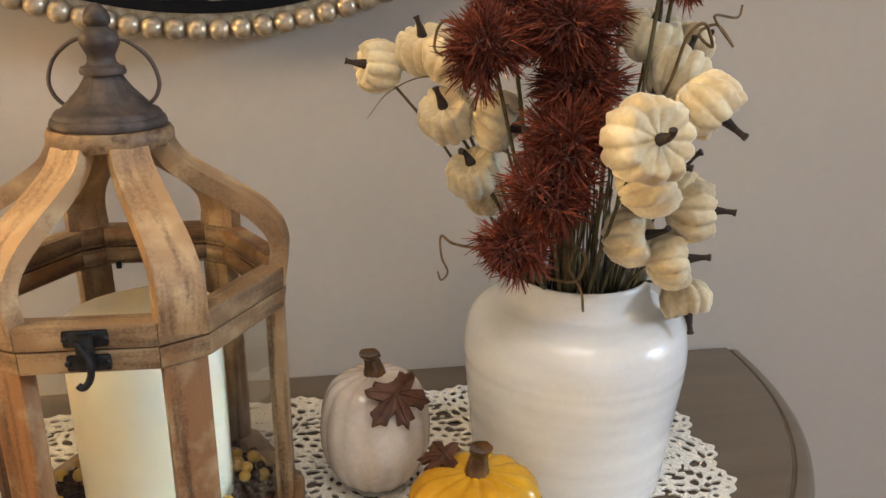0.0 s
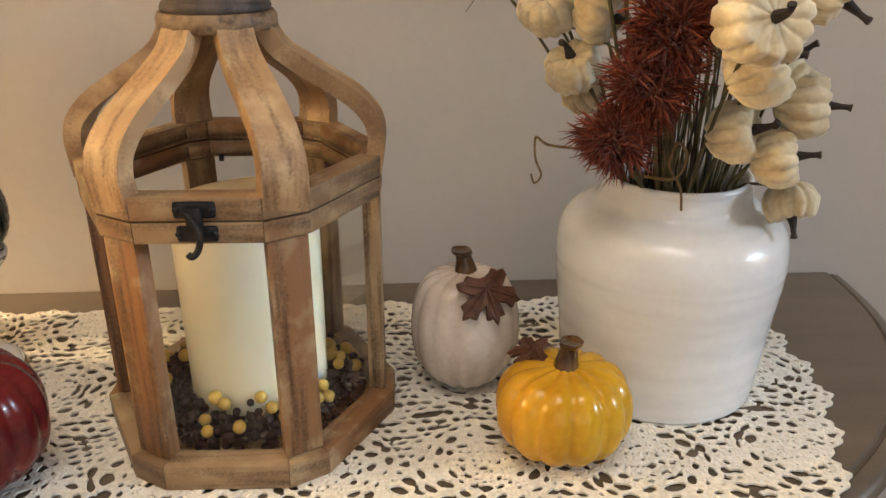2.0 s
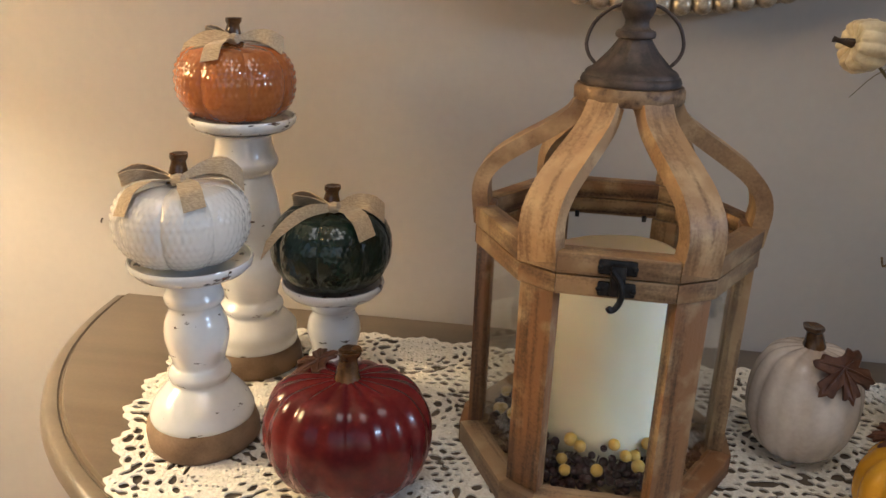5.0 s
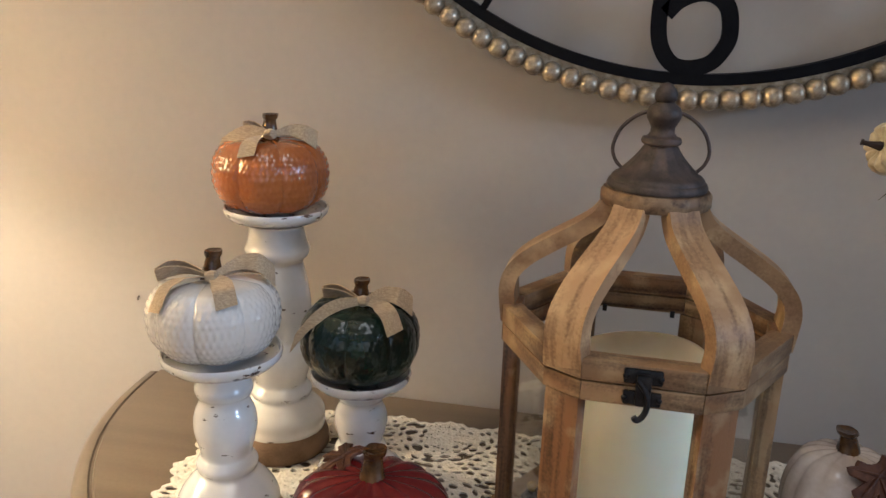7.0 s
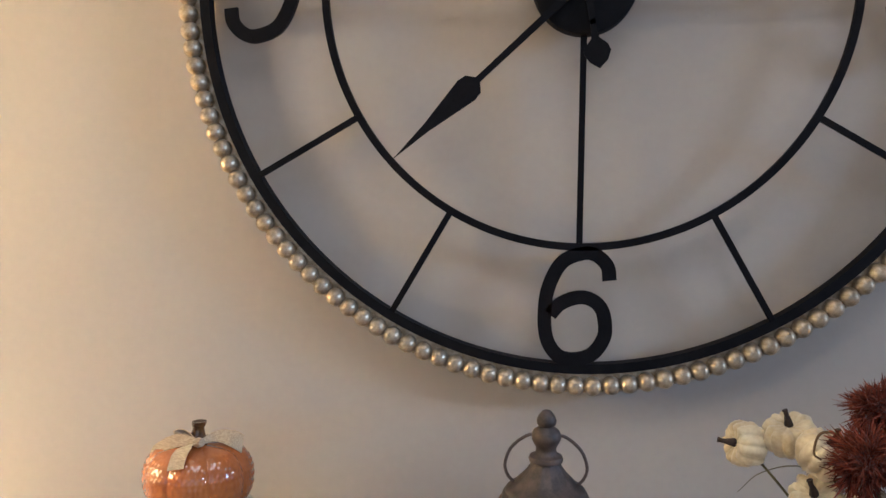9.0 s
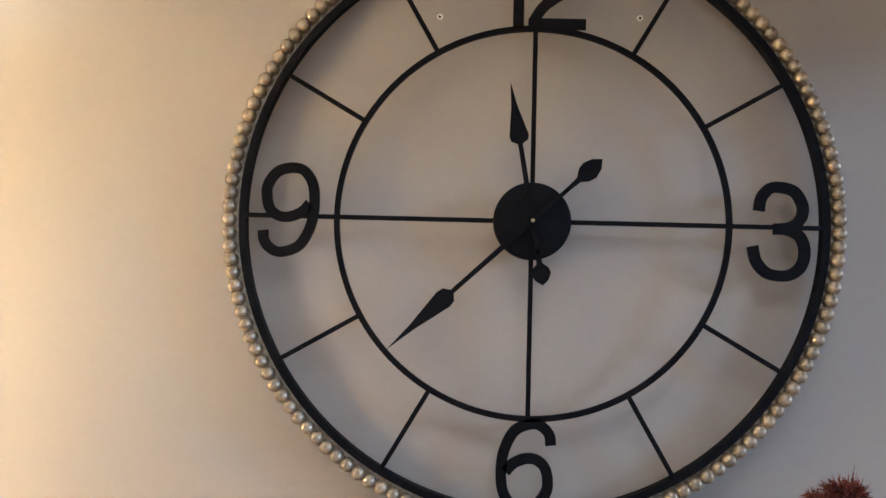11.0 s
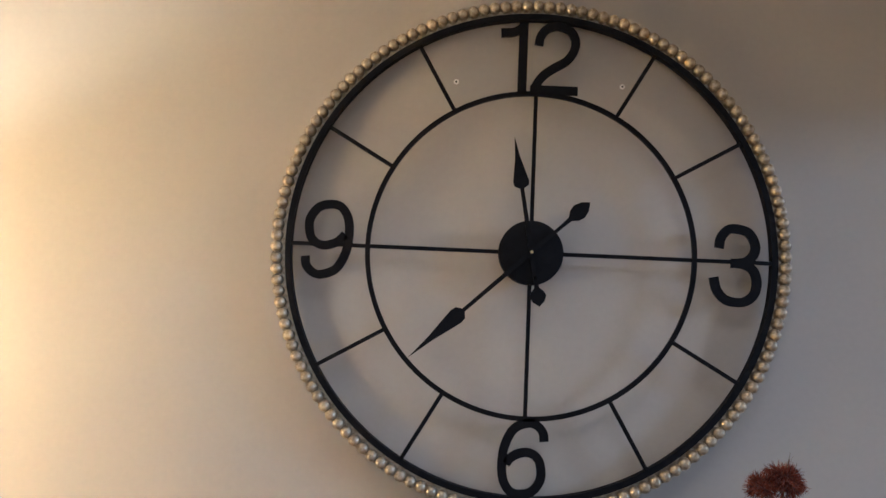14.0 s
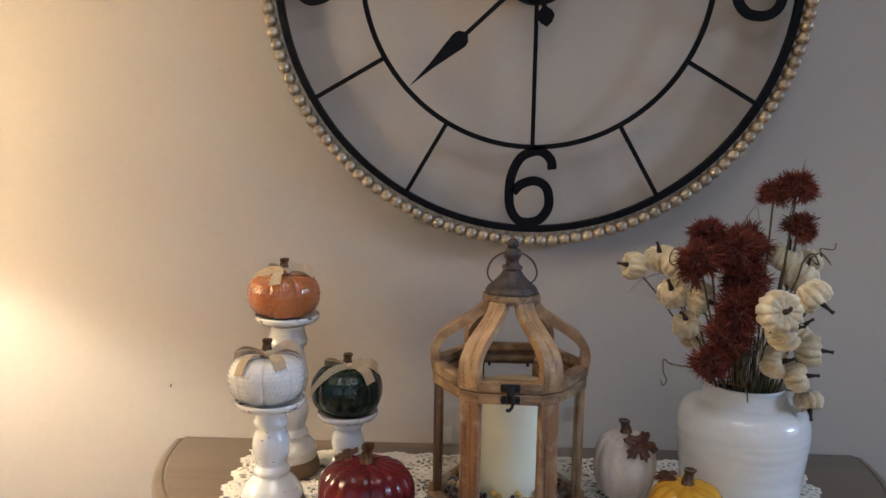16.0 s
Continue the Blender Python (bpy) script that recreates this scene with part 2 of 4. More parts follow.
_b.inputs["Transmission Weight"].default_value, _b.inputs["Roughness"].default_value, _b.inputs["IOR"].default_value = 1.0, 0.01, 1.28
_b.inputs["Base Color"].default_value = (0.97, 0.98, 0.97, 1)


# ---- building helpers ----
def thing(name, place, label, category, group="", turn=0.0):
    ob = new(name)
    ob.matrix_basis = pose(*place, 0, 0, turn)
    ob.empty_display_size = 0.05
    return tagged(ob, label, category, group)


def mesh_of(name, bm, material, smooth=None):
    me = bpy.data.meshes.new(name)
    bmesh.ops.recalc_face_normals(bm, faces=bm.faces)
    bm.to_mesh(me)
    bm.free()
    me.materials.append(material)
    if smooth is not None:
        me.shade_smooth()
        if smooth < 180:
            me.set_sharp_from_angle(angle=radians(smooth))
    return me


def part(name, bm, material, parent=None, label="", at=None, smooth=40.0):
    """A bmesh as one mesh object under a thing or a part; at: the piece's own frame within its parent."""
    if at is not None:
        bm.transform(at.inverted())
    ob = new(name, mesh_of(name, bm, material, smooth))
    if parent is not None:
        ob.parent = parent
    if at is not None:
        ob.matrix_basis = at
    return tagged(ob, label)


def box(x0, x1, y0, y1, z0, z1, bevel=0.0, bm=None):
    bm = bm or bmesh.new()
    vs = [bm.verts.new(p) for p in ((x0, y0, z0), (x1, y0, z0), (x1, y1, z0), (x0, y1, z0), (x0, y0, z1), (x1, y0, z1), (x1, y1, z1), (x0, y1, z1))]
    fs = [bm.faces.new([vs[i] for i in q]) for q in ((3, 2, 1, 0), (4, 5, 6, 7), (0, 1, 5, 4), (1, 2, 6, 5), (2, 3, 7, 6), (3, 0, 4, 7))]
    if bevel:
        bmesh.ops.bevel(bm, geom=list({e for f in fs for e in f.edges}), offset=bevel, segments=2, affect="EDGES", profile=0.6)
    return bm


def prism(pts, z0, z1, bevel=0.0, bm=None):
    bm = bm or bmesh.new()
    lo = [bm.verts.new((x, y, z0)) for x, y in pts]
    hi = [bm.verts.new((x, y, z1)) for x, y in pts]
    k = len(pts)
    fs = [bm.faces.new(lo[::-1]), bm.faces.new(hi)] + [bm.faces.new((lo[i], lo[(i + 1) % k], hi[(i + 1) % k], hi[i])) for i in range(k)]
    if bevel:
        bmesh.ops.bevel(bm, geom=list({e for f in fs for e in f.edges}), offset=bevel, segments=2, affect="EDGES", profile=0.6)
    return bm


def lathe(profile, seg=48, shape=None, bm=None):
    """A turned form from (radius, height) pairs; shape(angle, i) may scale the radius."""
    bm = bm or bmesh.new()
    rows = []
    for i, (r, z) in enumerate(profile):
        if r < 1e-5:
            rows.append([bm.verts.new((0, 0, z))])
        else:
            rows.append([bm.verts.new((r * (shape(a, i) if shape else 1) * math.cos(a), r * (shape(a, i) if shape else 1) * math.sin(a), z))
                         for a in (2 * math.pi * j / seg for j in range(seg))])
    for a, b in zip(rows, rows[1:]):
        for j in range(seg):
            k = (j + 1) % seg
            if len(a) == 1 and len(b) > 1:
                bm.faces.new((a[0], b[k], b[j]))
            elif len(b) == 1 and len(a) > 1:
                bm.faces.new((a[j], a[k], b[0]))
            elif len(a) > 1:
                bm.faces.new((a[j], a[k], b[k], b[j]))
    return bm


def smooth_line(pts, steps=8):
    """A Catmull-Rom line through points of any size."""
    out = []
    p = [np.array(q, float) for q in pts]
    p = [2 * p[0] - p[1]] + p + [2 * p[-1] - p[-2]]
    for i in range(1, len(p) - 2):
        for s in range(steps):
            t = s / steps
            out.append(0.5 * (2 * p[i] + (p[i + 1] - p[i - 1]) * t + (2 * p[i - 1] - 5 * p[i] + 4 * p[i + 1] - p[i + 2]) * t * t
                              + (3 * p[i] - p[i - 1] - 3 * p[i + 1] + p[i + 2]) * t ** 3))
    out.append(p[-2])
    return out


def tube(pts, radii, seg=8, bm=None):
    """A round rod along points; radii: one number or one a point."""
    bm = bm or bmesh.new()
    pts = [Vector(p) for p in pts]
    rings, up = [], Vector((0.13, 0.21, 0.97))
    for i, p in enumerate(pts):
        d = (pts[min(i + 1, len(pts) - 1)] - pts[max(i - 1, 0)]).normalized()
        s = d.cross(up)
        if s.length < 1e-4:
            s = d.cross(Vector((1, 0, 0)))
        s.normalize()
        u = s.cross(d)
        up = u
        r = radii if isinstance(radii, (int, float)) else radii[i]
        rings.append([bm.verts.new(p + r * (math.cos(a) * s + math.sin(a) * u)) for a in (2 * math.pi * j / seg for j in range(seg))])
    for a, b in zip(rings, rings[1:]):
        for j in range(seg):
            bm.faces.new((a[j], a[(j + 1) % seg], b[(j + 1) % seg], b[j]))
    bm.faces.new(rings[0][::-1])
    bm.faces.new(rings[-1])
    return bm


def ribbon(pts, sides, thick, bm=None):
    """A flat band along points; sides: the half-width vector at each point."""
    bm = bm or bmesh.new()
    rows = []
    for i, p in enumerate(pts):
        p, s = Vector(p), Vector(sides[i] if isinstance(sides, list) else sides)
        d = Vector(pts[min(i + 1, len(pts) - 1)]) - Vector(pts[max(i - 1, 0)])
        nn = d.cross(s).normalized() * thick / 2
        rows.append([bm.verts.new(q) for q in (p - s - nn, p + s - nn, p + s + nn, p - s + nn)])
    for a, b in zip(rows, rows[1:]):
        for j in range(4):
            bm.faces.new((a[j], a[(j + 1) % 4], b[(j + 1) % 4], b[j]))
    bm.faces.new(rows[0][::-1])
    bm.faces.new(rows[-1])
    return bm


def axes(origin, z, x=None):
    """A frame at origin whose z points along z."""
    z = Vector(z).normalized()
    x = Vector(x) if x is not None else (Vector((0, 0, 1)) if abs(z.z) < 0.9 else Vector((1, 0, 0)))
    y = z.cross(x).normalized()
    x = y.cross(z)
    m = Matrix((x, y, z)).transposed().to_4x4()
    m.translation = origin
    return m


# ---- the room ----
def wall(name, bm, label):
    return tagged(part(name, bm, PAINT, smooth=None), label, "wall", kind="structure")


wall("wall_north", box(-2.5, 2.5, 0.012, 0.132, 0.0, 2.5), "warm greige painted plaster wall behind the table")
bm = box(2.4, 2.52, -3.6, -1.35, 0, 2.5)
box(2.4, 2.52, -0.3, 0.012, 0, 2.5, bm=bm)
box(2.4, 2.52, -1.35, -0.3, 0, 0.95, bm=bm)
box(2.4, 2.52, -1.35, -0.3, 2.2, 2.5, bm=bm)
wall("wall_east", bm, "greige painted wall with a window opening")
wall("wall_west", box(-2.52, -2.4, -3.6, 0.012, 0, 2.5), "plain greige painted side wall")
# the wide opening in this unseen wall is made up for the back fill
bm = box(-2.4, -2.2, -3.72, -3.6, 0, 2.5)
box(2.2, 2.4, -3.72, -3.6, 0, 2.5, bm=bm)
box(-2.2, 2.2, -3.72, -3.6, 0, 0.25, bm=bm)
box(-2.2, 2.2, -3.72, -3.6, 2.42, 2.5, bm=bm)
wall("wall_south", bm, "unseen greige painted wall with a wide opening added for the back fill")
tagged(part("floor", box(-2.6, 2.6, -3.8, 0.2, -0.1, 0.0), FLOORWOOD, smooth=None), "brown oak floor of the room", "floor", kind="structure")
tagged(part("ceiling", box(-2.6, 2.6, -3.8, 0.2, 2.5, 2.6), CEIL, smooth=None), "plain white painted ceiling", "ceiling", kind="structure")
# unseen panel, added only to give the overhead fill a housing
fill_panel = thing("ceiling_light", (*OVERHEAD_FILL, 2.5), "added unseen white panel around the overhead fill lamp", "ceiling light")
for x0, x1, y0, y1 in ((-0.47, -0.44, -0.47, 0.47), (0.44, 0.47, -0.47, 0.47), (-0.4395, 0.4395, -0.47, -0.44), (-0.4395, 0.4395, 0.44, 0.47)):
    part("frame", box(x0, x1, y0, y1, -0.05, -0.0005, 0.002), CEIL, fill_panel)
part("backplate", box(-0.4395, 0.4395, -0.4395, 0.4395, -0.02, -0.0005), CEIL, fill_panel)
for x, z in ((-0.1422, 1.8895), (0.1583, 1.8925)):
    s = thing("wall_anchor", (x, 0.012, z), "small white screw anchor in the painted wall", "screw", "screw anchors in the wall")
    part("plug", lathe([(0, -0.0018), (0.0045, -0.0016), (0.0050, 0.0), (0.0045, 0.0006)], 16), CEIL, s, at=None).matrix_basis = pose(0, 0, 0, -90)
    part("screw", lathe([(0, -0.003), (0.0016, -0.0028), (0.002, -0.0016)], 12), LATCHMETAL, s).matrix_basis = pose(0, 0, 0, -90)
s = thing("nail", (-0.6296, 0.012, 0.863), "tiny dark nail stub in the painted wall", "nail")
part("nail_head", tube([(0, 0.001, 0.0022), (0, -0.003, 0.0), (0.0008, -0.004, -0.0022)], 0.0011, 6), DARKSTEM, s)


# ---- the table ----
TOP = 0.769
table = thing("console_table", (-0.013, 0.009, 0.0), "taupe-stained half-moon wooden console table against the wall", "table")


def half_moon(a, b, n=60, p=2.2):
    pts = [(a, 0.0)]
    for i in range(1, n):
        t = math.pi * i / n
        c, s = math.cos(t), math.sin(t)
        pts.append((a * math.copysign(abs(c) ** (2 / p), c), -b * s ** (2 / p)))
    return pts + [(-a, 0.0)]


def stack(levels):
    """Half-moon slabs joined through (inset, height) pairs into one moulded board."""
    bm = bmesh.new()
    rows = []
    for inset, z in levels:
        pts = half_moon(0.615 - inset, 0.493 - inset)
        rows.append([bm.verts.new((x, y, z)) for x, y in pts])
    k = len(rows[0])
    for a, b in zip(rows, rows[1:]):
        for i in range(k):
            bm.faces.new((a[i], a[(i + 1) % k], b[(i + 1) % k], b[i]))
    bm.faces.new(rows[0][::-1])
    bm.faces.new(rows[-1])
    return bm


part("tabletop", stack([(0.030, TOP - 0.030), (0.012, TOP - 0.029), (0.004, TOP - 0.024), (0.0, TOP - 0.016), (0.002, TOP - 0.009), (0.008, TOP - 0.004), (0.016, TOP - 0.003),
                        (0.0175, TOP - 0.0045), (0.020, TOP - 0.0045), (0.022, TOP - 0.0005), (0.024, TOP)]), TABLEWOOD, table, smooth=35)
part("apron", stack([(0.045, TOP - 0.13), (0.040, TOP - 0.125), (0.040, TOP - 0.0305)]), TABLEWOOD, table)
for x, y in ((-0.50, -0.04), (0.50, -0.04), (-0.30, -0.36), (0.30, -0.36)):
    leg = lathe([(0, 0), (0.016, 0), (0.018, 0.01), (0.014, 0.05), (0.018, 0.35), (0.024, 0.55), (0.018, 0.58), (0.026, 0.60), (0.026, TOP - 0.031), (0, TOP - 0.031)], 24)
    part("leg", leg, TABLEWOOD, table, at=pose(x, y, 0)).data.transform(pose(x, y, 0))

# ---- the crocheted runner ----
def lace_field(x, y):
    """Below zero: a hole in the crochet. Medallions of stitched rounds, rows of lozenges between, pinholes in the dense parts."""
    x = x + 0.0030 * np.sin(61 * y + 3 * np.sin(23 * x)) + 0.0013 * np.sin(190 * x + 70 * y)
    y = y + 0.0030 * np.sin(53 * x + 2 * np.sin(31 * y)) + 0.0013 * np.sin(170 * y - 90 * x)
    tight = 0.00062 * (np.sin(137 * x + 61 * y) + np.sin(229 * y - 83 * x + 1.7) + np.sin(311 * x + 277 * y + 0.6) + np.sin(47 * x - 71 * y))
    pitch = 0.122
    cx, cy = (np.round(x / pitch - 0.20) + 0.20) * pitch, (np.round((y + 0.075) / pitch)) * pitch - 0.075
    dx, dy = x - cx, y - cy
    r, a = np.hypot(dx, dy), np.arctan2(dy, dx)
    out = np.full(x.shape, 0.004)

    def round_of(rm, n, hr, ha, shift=0.0):
        arc = 2 * math.pi * rm / n
        u = ((a / (2 * math.pi) * n + shift) % 1.0 - 0.5) * arc
        return ((np.abs((r - rm) / hr) ** 1.6 + np.abs(u / ha) ** 1.6) ** 0.625 - 1.0) * min(hr, ha)

    for rm, n, hr, ha, sh in ((0.0065, 5, 0.0017, 0.0014, 0.0), (0.0190, 14, 0.0011, 0.0021, 0.5), (0.0285, 16, 0.0021, 0.0036, 0.0), (0.0378, 14, 0.0040, 0.0056, 0.5), (0.0478, 20, 0.0031, 0.0056, 0.0)):
        out = np.minimum(out, round_of(rm, n, hr, ha, sh))
    row = 0.0092
    v = y / row
    u = x / 0.0125 + 0.5 * (np.floor(v) % 2)
    big = 1.0 + 0.22 * np.sin(np.floor(u) * 5.3 + np.floor(v) * 9.1)
    lz = ((np.abs(((u % 1) - 0.5) / (0.40 * big)) ** 1.5 + np.abs(((v % 1) - 0.5) / (0.36 * big)) ** 1.5) ** (1 / 1.5) - 1.0) * 0.0032
    out = np.where(r > 0.0545, lz, out)
    p2 = 0.0048
    i2 = np.floor(dx / p2) * 7.3 + np.floor(dy / p2) * 3.1
    pin = (np.hypot(((dx / p2) % 1) - 0.5, ((dy / p2) % 1) - 0.5) - 0.17 - 0.15 * np.sin(i2 * 12.9)) * p2
    dense = ((r < 0.026) & (r > 0.009)) | ((r > 0.0425) & (r < 0.0440))
    return np.minimum(out + tight, np.where(dense, pin, 0.004))


def lace_border(x, y):
    """Above zero inside the scalloped outline of the runner."""
    half = 0.461 + 0.006 * np.sin(y * 2 * math.pi / 0.052) + 0.002 * np.sin(y * 2 * math.pi / 0.013)
    sx = half - np.abs(x + 0.009) - 0.6 * np.maximum(0.0, -y - 0.22) ** 1.25
    wave = 0.004 * np.sin(x * 2 * math.pi / 0.058) + 0.0016 * np.sin(x * 2 * math.pi / 0.014)
    return np.minimum(sx, np.minimum(-0.044 + wave - y - 0.03 * np.maximum(0.0, np.abs(x) - 0.40), y + 0.455 + wave))


def lace_sheet(step=0.0019):
    xs, ys = np.arange(-0.50, 0.475, step), np.arange(-0.475, -0.030, step)
    gx, gy = np.meshgrid(xs, ys, indexing="ij")
    edge = lace_border(gx, gy)
    f = np.minimum(edge, np.where(edge > 0.0045, lace_field(gx, gy), 0.003))
    f = np.where(np.abs(f) < 2e-5, 2e-5, f)
    verts, faces, index = [], [], {}

    def corner(i, j):
        k = (i, j)
        if k not in index:
            index[k] = len(verts)
            verts.append((xs[i], ys[j]))
        return index[k]

    def cut(i, j, i2, j2):
        k = (i, j, i2, j2) if (i, j) < (i2, j2) else (i2, j2, i, j)
        if k not in index:
            s = f[i, j] / (f[i, j] - f[i2, j2])
            index[k] = len(verts)
            verts.append((xs[i] + s * (xs[i2] - xs[i]), ys[j] + s * (ys[j2] - ys[j])))
        return index[k]

    ins = f > 0
    for i in range(len(xs) - 1):
        for j in range(len(ys) - 1):
            c = ((i, j), (i + 1, j), (i + 1, j + 1), (i, j + 1))
            q = [ins[p] for p in c]
            if not any(q):
                continue
            poly = []
            for k in range(4):
                a, b = c[k], c[(k + 1) % 4]
                if q[k]:
                    poly.append(corner(*a))
                if q[k] != q[(k + 1) % 4]:
                    poly.append(cut(*a, *b))
            if len(poly) > 2:
                faces.append(poly)
    z = [0.0016 + 0.0006 * math.sin(90 * x + 4 * math.sin(50 * y)) * math.sin(80 * y) for x, y in verts]
    cloth = thing("lace_runner", (0, 0, TOP + 0.0004), "cream crocheted cotton lace runner lying on the table", "table runner")
    vx, vy = np.array([v[0] for v in verts]), np.array([v[1] for v in verts])
    rim = lace_border(vx, vy)
    for name, label, want in (("panel", "openwork crochet panel", False), ("edging", "scalloped crochet edging", True)):
        ids, own = {}, []
        for p in faces:
            if (sum(rim[k] for k in p) / len(p) < 0.014) == want:
                own.append([ids.setdefault(k, len(ids)) for k in p])
        me = bpy.data.meshes.new(name)
        me.from_pydata([(verts[k][0], verts[k][1], z[k]) for k in ids], [], own)
        me.materials.append(LACE)
        ob = tagged(new(name, me), label)
        ob.parent = cloth
        so = ob.modifiers.new("thickness", "SOLIDIFY")
        so.thickness, so.offset = 0.0017, 0.0


lace_sheet()
REST = TOP + 0.003


# ---- the wooden lantern ----
lantern = thing("wooden_lantern", (-0.0388, -0.2245, REST), "brown wooden hexagonal candle lantern with glass sides and iron cap", "lantern", turn=-2.0)


def hex_points(rc, half, squash=1.04):
    """The two ends of each of the six cut corners."""
    out = []
    for k in range(6):
        t = radians(60 * k)
        c, s = math.cos(t), math.sin(t)
        out.append((Vector((rc * c + half * s, squash * (rc * s - half * c))), Vector((rc * c - half * s, squash * (rc * s + half * c)))))
    return out


def hex_ring(rc, half, depth, z0, z1, rail, corner):
    """Six rails and six corner blocks between two heights."""
    outer, inner = hex_points(rc, half), hex_points(rc - depth, half * 0.55)
    zc = (z0 + z1) / 2
    for k in range(6):
        j = (k + 1) % 6
        a, b = outer[k][1], outer[j][0]
        c, d = inner[j][0], inner[k][1]
        mid = (a + b) / 2
        bm = prism([tuple(p) for p in (a, b, c, d)], z0, z1, 0.0009)
        part(rail, bm, LANTERNWOOD, lantern, at=axes((mid.x, mid.y, zc), (b - a).to_3d()))
        a, b = outer[k]
        c, d = inner[k][1], inner[k][0]
        mid = (a + b) / 2
        bm = prism([tuple(p * 1.004) for p in (a, b)] + [tuple(p) for p in (c, d)], z0 + 0.0002, z1 - 0.0002, 0.0009)
        part(corner, bm, LANTERNWOOD, lantern, at=axes((mid.x, mid.y, zc), (b - a).to_3d()))


hex_ring(0.1155, 0.0157, 0.019, 0.0, 0.020, "base_rail", "base_corner")
part("base_board", prism([tuple(p) for pair in hex_points(0.1, 0.012) for p in pair], 0.004, 0.008), LANTERNWOOD, lantern)
hex_ring(0.1095, 0.0158, 0.014, 0.184, 0.1985, "top_rail", "top_corner")
hex_ring(0.1105, 0.0160, 0.015, 0.1998, 0.2150, "lid_rail", "lid_corner")
outer, inner = hex_points(0.1085, 0.0143), hex_points(0.095, 0.0120)
for k in range(6):
    a, b = outer[k]
    c, d = inner[k][1], inner[k][0]
    mid = (a + b + c + d) / 4
    part("post", prism([tuple(p) for p in (a, b, c, d)], 0.0205, 0.1835, 0.001), LANTERNWOOD, lantern, at=pose(mid.x, mid.y, 0.1))
    a, b = hex_points(0.099, 0.013)[k][1], hex_points(0.099, 0.013)[(k + 1) % 6][0]
    d = (b - a).normalized() * 0.004
    a, b = a - d, b + d
    nn = Vector((-(b - a).y, (b - a).x)).normalized() * 0.0010
    g = part("glass_pane", prism([tuple(p) for p in (a + nn, b + nn, b - nn, a - nn)], 0.0185, 0.1855), GLASS, lantern, "clear glass pane", smooth=None)
    g.visible_shadow = False

# the six bent ribs of the crown
RIB = smooth_line([(0.1115, 0.2003), (0.1135, 0.2150), (0.1145, 0.2290), (0.1105, 0.2440), (0.0980, 0.2590), (0.0790, 0.2725), (0.0600, 0.2845), (0.0455, 0.2955), (0.0385, 0.3070)], 5)


def rib_mesh():
    bm = bmesh.new()
    rows = []
    for i, p in enumerate(RIB):
        q, o = RIB[min(i + 1, len(RIB) - 1)], RIB[max(i - 1, 0)]
        d = np.array(q) - np.array(o)
        d = d / np.linalg.norm(d)
        nn = np.array((d[1], -d[0]))
        w = 0.0160 - 0.0040 * i / len(RIB)
        lo = np.array(p) - nn * 0.0125
        rows.append([bm.verts.new(v) for v in ((lo[0], -w, lo[1]), (p[0], -w, p[1]), (p[0], w, p[1]), (lo[0], w, lo[1]))])
    for a, b in zip(rows, rows[1:]):
        for j in range(4):
            bm.faces.new((a[j], a[(j + 1) % 4], b[(j + 1) % 4], b[j]))
    bm.faces.new(rows[0][::-1])
    bm.faces.new(rows[-1])
    long = [e for e in bm.edges if len(e.link_faces) == 2 and e.calc_face_angle(0) > 1.0]
    bmesh.ops.bevel(bm, geom=long, offset=0.0012, segments=2, affect="EDGES")
    bm.transform(Matrix.Translation((-0.08, 0, -0.25)))
    return bm


for k in range(6):
    t = radians(60 * k)
    rad = math.hypot(math.cos(t), 1.04 * math.sin(t))
    r = part("crown_rib", rib_mesh(), RIBWOOD, lantern)
    ang = math.degrees(math.atan2(1.04 * math.sin(t), math.cos(t)))
    base = Vector((0.08 * math.cos(radians(ang)), 0.08 * math.sin(radians(ang)), 0.25))
    pull = Vector((math.cos(radians(ang)), math.sin(radians(ang)), 0)) * (rad - 1) * 0.105 * 0.75
    r.matrix_basis = Matrix.Translation(base + pull) @ pose(0, 0, 0, 0, 0, ang)
part("collar", lathe([(0.0, 0.3025), (0.036, 0.3025), (0.0402, 0.3035), (0.0410, 0.3050), (0.0410, 0.3125), (0.0390, 0.3155), (0.030, 0.3165), (0, 0.3165)], 48,
                     lambda a, i: 1 + 0.012 * math.cos(6 * a)), LANTERNWOOD, lantern, at=pose(0, 0, 0.306, 90))
part("cap", lathe([(0, 0.3162), (0.0372, 0.3162), (0.0378, 0.3185), (0.0365, 0.3215), (0.0350, 0.3225), (0.0345, 0.3245), (0.0325, 0.3265), (0.0305, 0.3270), (0.0240, 0.3330), (0.0175, 0.3400),
                   (0.0135, 0.3460), (0.0120, 0.3490), (0, 0.3490)], 60, lambda a, i: 1 + (0.03 * math.cos(14 * a) if 7 < i < 11 else 0)), IRON, lantern, "dark brown iron cap")
part("finial", lathe([(0, 0.3488), (0.0120, 0.3488), (0.0145, 0.3500), (0.0150, 0.3520), (0.0140, 0.3545), (0.0110, 0.3555), (0.0090, 0.3580), (0.0088, 0.3620), (0.0105, 0.3650), (0.0125, 0.3690), (0.0128, 0.3730),
                      (0.0110, 0.3770), (0.0072, 0.3795), (0.0066, 0.3805), (0.0082, 0.3825), (0.0086, 0.3860), (0.0070, 0.3900), (0.0035, 0.3940), (0, 0.3950)], 32), IRON, lantern, "turned iron finial")
